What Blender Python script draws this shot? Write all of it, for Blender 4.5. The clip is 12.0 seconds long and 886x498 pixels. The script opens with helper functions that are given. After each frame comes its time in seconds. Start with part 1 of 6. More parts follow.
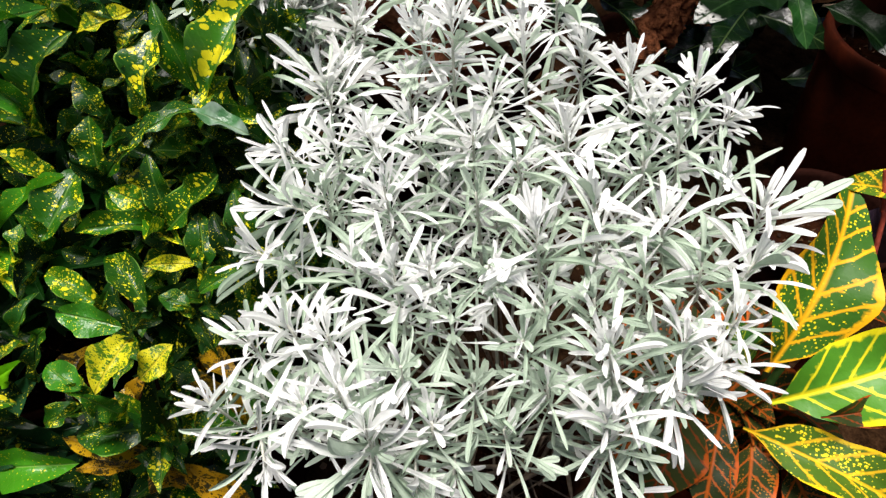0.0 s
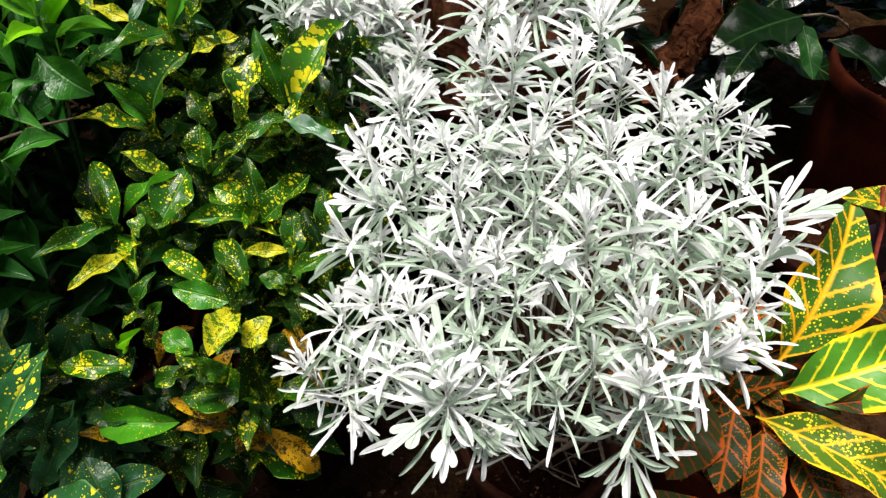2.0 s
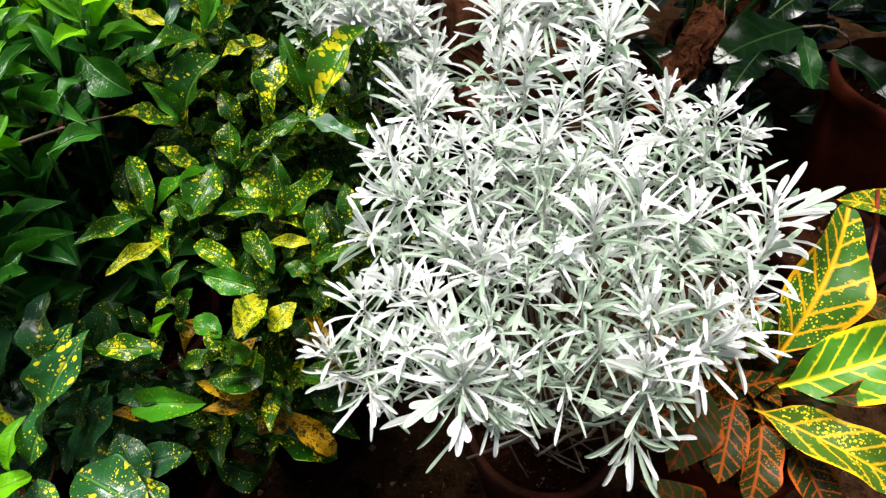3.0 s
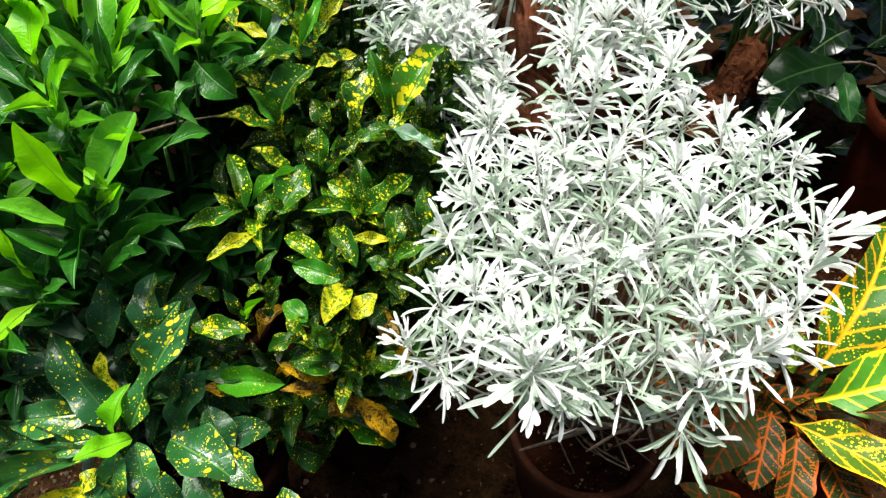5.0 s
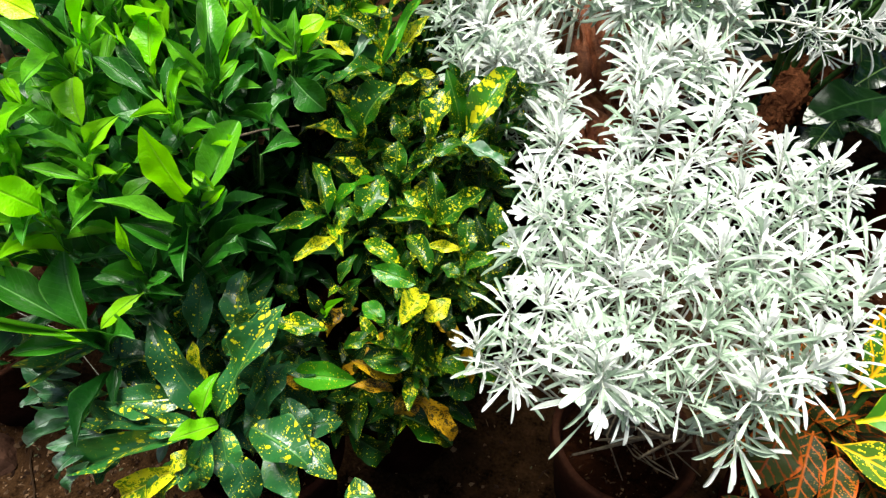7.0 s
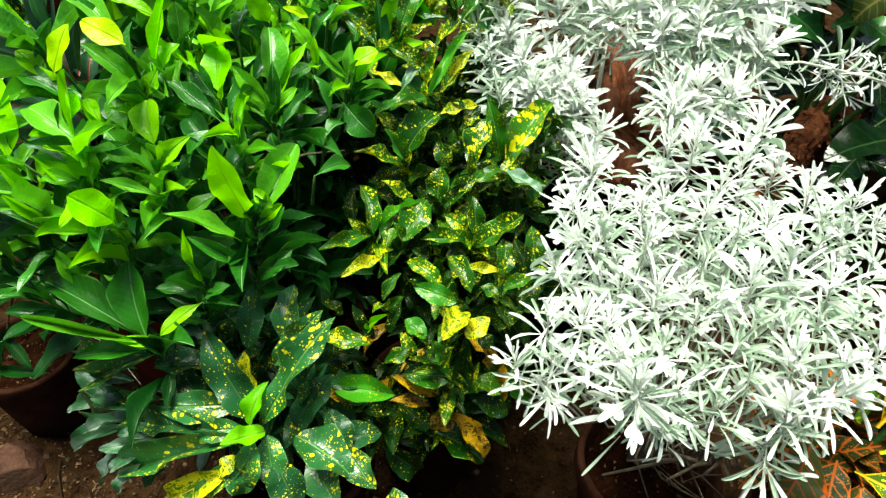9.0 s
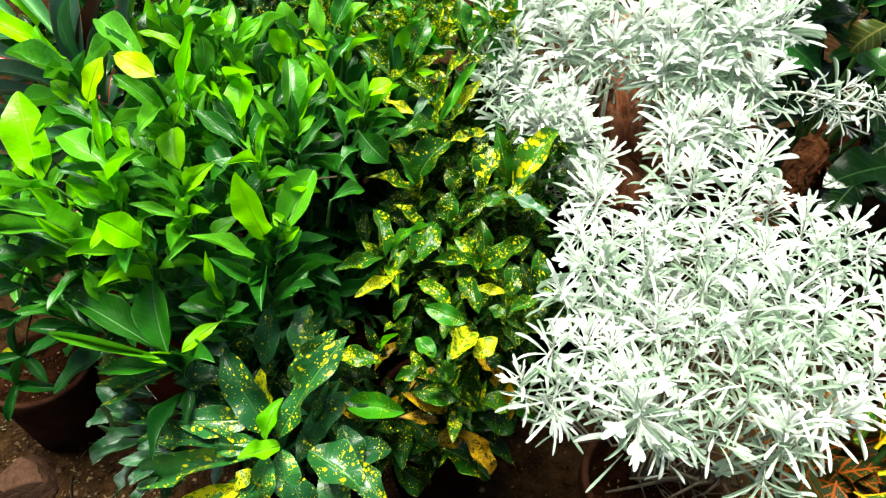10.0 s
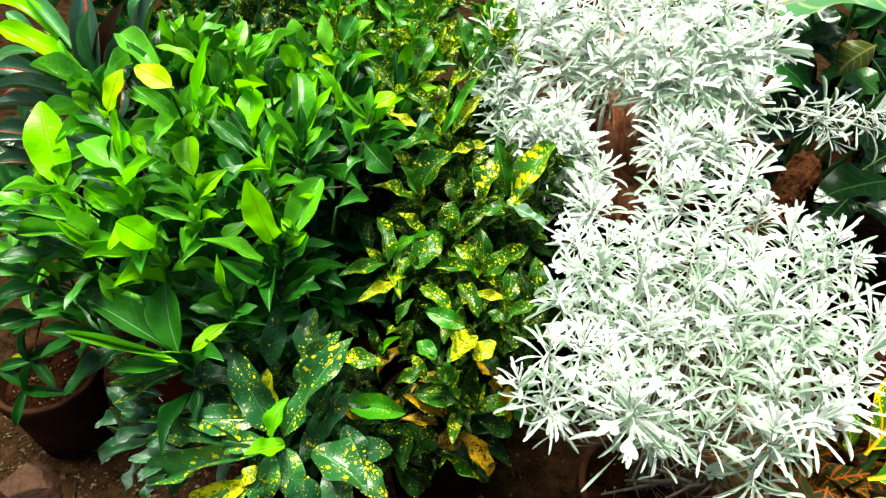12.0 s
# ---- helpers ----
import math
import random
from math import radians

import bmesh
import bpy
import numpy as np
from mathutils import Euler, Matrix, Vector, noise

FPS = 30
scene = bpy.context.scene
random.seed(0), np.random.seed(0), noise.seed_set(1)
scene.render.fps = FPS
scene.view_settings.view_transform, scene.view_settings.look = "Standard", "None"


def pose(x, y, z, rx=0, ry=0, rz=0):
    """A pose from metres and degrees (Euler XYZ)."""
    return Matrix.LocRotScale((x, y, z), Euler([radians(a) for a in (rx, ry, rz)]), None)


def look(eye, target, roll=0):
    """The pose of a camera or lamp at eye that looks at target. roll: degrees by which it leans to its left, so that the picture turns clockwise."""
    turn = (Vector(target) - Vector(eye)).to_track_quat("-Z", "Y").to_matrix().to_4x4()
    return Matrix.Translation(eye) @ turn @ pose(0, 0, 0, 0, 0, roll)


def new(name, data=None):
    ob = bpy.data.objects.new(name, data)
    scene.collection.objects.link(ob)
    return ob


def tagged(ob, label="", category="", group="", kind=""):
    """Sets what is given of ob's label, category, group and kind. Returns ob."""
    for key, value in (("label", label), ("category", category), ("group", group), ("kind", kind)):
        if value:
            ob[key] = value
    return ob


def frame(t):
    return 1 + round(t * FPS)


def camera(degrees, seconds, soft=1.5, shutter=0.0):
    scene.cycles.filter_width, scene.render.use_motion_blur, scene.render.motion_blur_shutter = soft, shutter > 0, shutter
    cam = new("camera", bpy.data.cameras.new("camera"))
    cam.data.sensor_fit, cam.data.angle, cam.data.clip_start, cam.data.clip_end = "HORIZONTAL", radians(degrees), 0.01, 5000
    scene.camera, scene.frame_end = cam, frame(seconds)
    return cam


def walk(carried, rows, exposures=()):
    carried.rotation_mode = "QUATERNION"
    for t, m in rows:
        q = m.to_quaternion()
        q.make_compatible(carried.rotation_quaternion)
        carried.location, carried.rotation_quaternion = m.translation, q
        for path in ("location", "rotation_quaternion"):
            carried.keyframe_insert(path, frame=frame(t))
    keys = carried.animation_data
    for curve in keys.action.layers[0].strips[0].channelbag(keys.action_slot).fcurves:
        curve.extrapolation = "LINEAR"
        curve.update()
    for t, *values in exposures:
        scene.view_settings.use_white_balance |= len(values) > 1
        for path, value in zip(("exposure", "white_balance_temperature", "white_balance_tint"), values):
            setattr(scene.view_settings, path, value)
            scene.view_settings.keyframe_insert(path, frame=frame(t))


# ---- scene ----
cam = camera(67.9, 12.0, soft=1.35)
METRES, EYE, TILT, LEAN, TURN = 0.5, 1.12, -52.0, 0.0, 0.0
EXPOSURE, SKY, SUN = 2.86, 0.012, 1.45
ROWS = [
    (0.0, 0.0, 0.0, 0.0, 0.0, 0.0, 0.0),
    (0.5, -0.0141, -0.0298, -0.0038, -0.04, 0.88, -0.0),
    (1.0, -0.0434, -0.077, -0.0213, -0.14, 0.94, -0.22),
    (1.5, -0.0785, -0.1468, -0.0508, 0.13, 1.52, -0.84),
    (2.0, -0.1073, -0.1967, -0.0654, 0.42, 2.04, -1.15),
    (2.5, -0.1036, -0.2409, -0.1031, 0.74, 3.09, -1.41),
    (3.0, -0.1301, -0.2753, -0.1052, 0.7, 2.84, -1.76),
    (5.0, -0.2529, -0.4009, -0.1592, 1.82, 4.38, -4.57),
    (5.5, -0.2955, -0.4287, -0.1688, 2.25, 4.68, -5.32),
    (6.0, -0.3251, -0.4668, -0.1754, 2.48, 5.32, -5.7),
    (6.5, -0.3666, -0.4921, -0.189, 2.26, 5.54, -6.35),
    (7.0, -0.3892, -0.5033, -0.1905, 2.76, 5.42, -7.11),
    (7.5, -0.418, -0.5233, -0.1987, 2.86, 6.22, -7.45),
    (9.5, -0.4673, -0.617, -0.2379, 3.54, 8.76, -9.03),
    (10.0, -0.4717, -0.6542, -0.2408, 3.66, 9.65, -9.2),
    (10.5, -0.4585, -0.6805, -0.2769, 3.88, 9.92, -9.54),
    (11.0, -0.4557, -0.7069, -0.2991, 4.1, 9.85, -10.04),
    (11.5, -0.4547, -0.7205, -0.2936, 4.06, 10.87, -9.77),
    (12.0, -0.461, -0.7156, -0.2864, 3.66, 11.29, -9.58),
]
walk(cam, [(t, pose(0, 0, EYE, TILT, LEAN, TURN) @ pose(METRES * x, METRES * y, METRES * z, 90 + pitch, roll, yaw)) for t, x, y, z, yaw, pitch, roll in ROWS],
     exposures=[(0.0, EXPOSURE - 0.47, 6650, 16), (2.0, EXPOSURE - 0.33, 6600, 15), (3.0, EXPOSURE - 0.30, 6550, 12), (5.0, EXPOSURE, 6600, 7), (7.5, EXPOSURE + 0.12, 6700, 0), (9.5, EXPOSURE + 0.28, 6900, -9), (12.0, EXPOSURE + 0.36, 6900, -9)])

# ---- light: bright overcast sky with a broad soft sun ----
SUN_UP, SUN_ROUND = 80.0, -70.0     # degrees above the horizon; degrees from +y towards +x
world = bpy.data.worlds.new("sky")
scene.world = world
world.use_nodes = True
wn = world.node_tree
sky = wn.nodes.new("ShaderNodeTexSky")
sky.sky_type, sky.sun_disc = "NISHITA", False
sky.sun_elevation, sky.sun_rotation = radians(SUN_UP), radians(SUN_ROUND)
sky.dust_density = 3.0
wn.links.new(sky.outputs[0], wn.nodes["Background"].inputs[0])
wn.nodes["Background"].inputs[1].default_value = SKY
sun_data = bpy.data.lights.new("sun", "SUN")
sun_data.energy, sun_data.angle, sun_data.color = SUN, radians(30), (1.0, 0.97, 0.94)
sun = new("sun", sun_data)
up, rnd = radians(SUN_UP), radians(SUN_ROUND)
sun.matrix_world = look((3 * math.cos(up) * math.sin(rnd), 3 * math.cos(up) * math.cos(rnd), 3 * math.sin(up)), (0, 0, 0))


# ---- materials ----
class Mat:
    """A node material with a Principled surface and small helpers to wire it."""
    def __init__(self, name, rough=0.5, metal=0.0):
        self.m = bpy.data.materials.new(name)
        self.m.use_nodes = True
        self.t = self.m.node_tree
        self.b = self.t.nodes["Principled BSDF"]
        self.b.inputs["Roughness"].default_value, self.b.inputs["Metallic"].default_value = rough, metal

    def node(self, kind, **values):
        n = self.t.nodes.new(kind)
        for k, v in values.items():
            n.inputs[k.replace("_", " ")].default_value = v
        return n

    def link(self, a, b):
        self.t.links.new(a, b)

    def math(self, op, a, b=0.0, c=0.0, clamp=False):
        n = self.t.nodes.new("ShaderNodeMath")
        n.operation, n.use_clamp = op, clamp
        for i, v in enumerate((a, b, c)):
            if isinstance(v, (int, float)):
                n.inputs[i].default_value = v
            else:
                self.link(v, n.inputs[i])
        return n.outputs[0]

    def ramp(self, fac, lo, hi):
        n = self.t.nodes.new("ShaderNodeMapRange")
        n.clamp = True
        self.link(fac, n.inputs[0])
        n.inputs[1].default_value, n.inputs[2].default_value = lo, hi
        return n.outputs[0]

    def mix(self, fac, a, b):
        n = self.t.nodes.new("ShaderNodeMix")
        n.data_type = "RGBA"
        for sock, v in ((n.inputs[0], fac), (n.inputs[6], a), (n.inputs[7], b)):
            if isinstance(v, (int, float)):
                sock.default_value = v
            elif isinstance(v, tuple):
                sock.default_value = (*v, 1)
            else:
                self.link(v, sock)
        return n.outputs[2]

    def bump(self, height, strength, distance=0.002):
        n = self.t.nodes.new("ShaderNodeBump")
        n.inputs["Strength"].default_value, n.inputs["Distance"].default_value = strength, distance
        self.link(height, n.inputs["Height"])
        self.link(n.outputs[0], self.b.inputs["Normal"])
        return n.outputs[0]


def leaf_material(name, deep, pale, spot=None, big=0.0, fine=0.0, rib=None, vein=0.0, rib_w=0.018, edge=None, rough=0.30, through_light=0.22, gloss=0.42, wear=None, vein_gap=11.0, veins_tint=0.0, scuff=None, margin=None, dots=(16.0, 44.0)):
    """A leaf: two-tone blade, midrib, side veins, spots at two scales, all in the leaf's own coordinates."""
    k = Mat(name, rough)
    uv = k.node("ShaderNodeUVMap")
    sep = k.node("ShaderNodeSeparateXYZ")
    k.link(uv.outputs[0], sep.inputs[0])
    u, v = sep.outputs[0], sep.outputs[1]
    au = k.math("ABSOLUTE", u)
    info, geo = k.node("ShaderNodeObjectInfo"), k.node("ShaderNodeNewGeometry")
    rnd1 = k.math("FRACT", k.math("ADD", info.outputs["Random"], geo.outputs["Random Per Island"]))
    rnd2 = k.math("FRACT", k.math("MULTIPLY", rnd1, 7.31))
    co = k.node("ShaderNodeCombineXYZ")
    k.link(k.math("MULTIPLY", u, 0.42), co.inputs[0])
    k.link(v, co.inputs[1])
    k.link(k.math("MULTIPLY", rnd1, 37.0), co.inputs[2])
    soft = k.node("ShaderNodeTexNoise", Scale=3.0, Detail=3.0)
    k.link(co.outputs[0], soft.inputs["Vector"])
    mottle = k.node("ShaderNodeTexNoise", Scale=26.0, Detail=4.0)
    k.link(co.outputs[0], mottle.inputs["Vector"])
    tone = k.ramp(k.math("ADD", k.math("ADD", k.math("MULTIPLY", soft.outputs[0], 0.6), k.math("MULTIPLY", mottle.outputs[0], 0.35)), k.math("MULTIPLY", rnd2, 0.62)), 0.38, 1.18)
    col = k.mix(tone, deep, pale)
    # side veins slant forward from the midrib
    bend = k.math("MULTIPLY", k.math("SUBTRACT", soft.outputs[0], 0.5), 0.10)
    wave = k.math("SINE", k.math("MULTIPLY", k.math("ADD", bend, k.math("SUBTRACT", v, k.math("MULTIPLY", au, 0.42))), vein_gap * 6.283))
    line = k.ramp(wave, 0.80, 0.99)
    if spot:
        grain = k.node("ShaderNodeTexNoise", Scale=14.0, Detail=2.0)
        k.link(co.outputs[0], grain.inputs["Vector"])
        patch = k.node("ShaderNodeTexNoise", Scale=4.5, Detail=1.0)
        k.link(co.outputs[0], patch.inputs["Vector"])
        clump = k.math("ADD", k.math("MULTIPLY", k.ramp(patch.outputs[0], 0.35, 0.65), 0.75), 0.4)
        mask = 0.0
        for size, amount, seed in ((dots[0], big, 0.0), (dots[1], fine, 3.7)):
            if amount <= 0:
                continue
            vor = k.node("ShaderNodeTexVoronoi", Scale=size, Randomness=1.0)
            shift = k.node("ShaderNodeVectorMath")
            k.link(co.outputs[0], shift.inputs[0])
            shift.inputs[1].default_value = (seed, seed * 2, seed)
            k.link(shift.outputs[0], vor.inputs["Vector"])
            d = k.math("ADD", vor.outputs["Distance"], k.math("MULTIPLY", k.math("SUBTRACT", grain.outputs[0], 0.5), 0.35))
            keep = k.node("ShaderNodeSeparateColor")
            k.link(vor.outputs["Color"], keep.inputs[0])
            lim = k.math("MULTIPLY", k.math("MULTIPLY", keep.outputs[0], amount * 1.25), clump)
            one = k.ramp(k.math("SUBTRACT", lim, d), 0.0, 0.04)
            mask = one if isinstance(mask, float) else k.math("MAXIMUM", mask, one)
        col = k.mix(mask, col, spot)
    if veins_tint > 0 and rib:
        frayed = k.math("MULTIPLY", k.math("SUBTRACT", mottle.outputs[0], 0.5), 6.5)
        broad = k.ramp(k.math("ADD", k.math("ADD", wave, frayed), k.math("MULTIPLY", soft.outputs[0], 1.4)), 2.2 - veins_tint, 2.4 - veins_tint)
        col = k.mix(k.math("MULTIPLY", broad, veins_tint), col, rib)
    if edge:
        col = k.mix(k.ramp(k.math("ADD", k.math("ADD", au, k.math("MULTIPLY", soft.outputs[0], 0.12)), k.math("MULTIPLY", mottle.outputs[0], 0.14)), 0.54, 0.58), col, edge)
    # thin rim: true edge colour on some leaves, a painted edge highlight on others
    if margin:
        col = k.mix(k.math("MULTIPLY", k.ramp(au, 0.462, 0.485), 0.7), col, margin)
    if scuff:
        col = k.mix(k.math("MULTIPLY", k.ramp(v, 0.84, 0.88), k.ramp(mottle.outputs[0], 0.40, 0.50)), col, scuff)
    if wear:
        col = k.mix(k.math("MULTIPLY", k.ramp(soft.outputs[0], 0.46, 0.66), 0.8), col, wear)
    if rib:
        col = k.mix(k.math("MULTIPLY", k.ramp(au, rib_w * 1.6, rib_w * 0.6), 0.85), col, rib)
        col = k.mix(k.math("MULTIPLY", line, vein), col, rib)
    k.link(col, k.b.inputs["Base Color"])
    k.b.inputs["Specular IOR Level"].default_value = gloss
    height = k.math("ADD", k.math("MULTIPLY", k.ramp(au, 0.05, 0.0), -0.45), k.math("ADD", k.math("MULTIPLY", line, -0.03), k.math("ADD", k.math("MULTIPLY", soft.outputs[0], 0.8), k.math("MULTIPLY", mottle.outputs[0], 0.30))))
    nrm = k.bump(height, 0.85, 0.0028)
    lit = k.node("ShaderNodeBsdfTranslucent")
    k.link(k.mix(0.5, col, k.mix(0.5, col, pale)), lit.inputs["Color"])
    k.link(nrm, lit.inputs["Normal"])
    both = k.node("ShaderNodeMixShader", Fac=through_light)
    k.link(k.b.outputs[0], both.inputs[1])
    k.link(lit.outputs[0], both.inputs[2])
    k.link(both.outputs[0], k.t.nodes["Material Output"].inputs["Surface"])
    return k.m


def plain_material(name, a, b, scale=20.0, rough=0.7, relief=0.4, distance=0.003, c=None, fine=140.0, gloss=0.12):
    """Mottled matt surface in world-size noise: two colours, a third in blotches, fine relief."""
    k = Mat(name, rough)
    tc = k.node("ShaderNodeTexCoord")
    n1 = k.node("ShaderNodeTexNoise", Scale=scale, Detail=6.0, Roughness=0.6)
    n2 = k.node("ShaderNodeTexNoise", Scale=fine, Detail=3.0)
    for n in (n1, n2):
        k.link(tc.outputs["Object"], n.inputs["Vector"])
    mixed = k.math("ADD", k.math("MULTIPLY", n1.outputs[0], 0.65), k.math("MULTIPLY", n2.outputs[0], 0.35))
    col = k.mix(k.ramp(mixed, 0.36, 0.64), a, b)
    if c:
        n3 = k.node("ShaderNodeTexNoise", Scale=scale * 0.35, Detail=4.0)
        k.link(tc.outputs["Object"], n3.inputs["Vector"])
        col = k.mix(k.ramp(n3.outputs[0], 0.52, 0.68), col, c)
    k.link(col, k.b.inputs["Base Color"])
    k.b.inputs["Specular IOR Level"].default_value = gloss
    k.bump(mixed, relief, distance)
    return k.m


def litter_material():
    """Dry bits, each of its own tone from dark brown through tan to grey-green."""
    k = Mat("dry_litter", 0.9)
    geo = k.node("ShaderNodeNewGeometry")
    one = geo.outputs["Random Per Island"]
    two = k.math("FRACT", k.math("MULTIPLY", one, 9.7))
    tan = k.mix(k.math("POWER", one, 2.6), (0.014, 0.006, 0.003), (0.17, 0.10, 0.055))
    k.link(k.mix(k.ramp(two, 0.94, 0.96), tan, (0.075, 0.080, 0.040)), k.b.inputs["Base Color"])
    k.b.inputs["Specular IOR Level"].default_value = 0.1
    return k.m


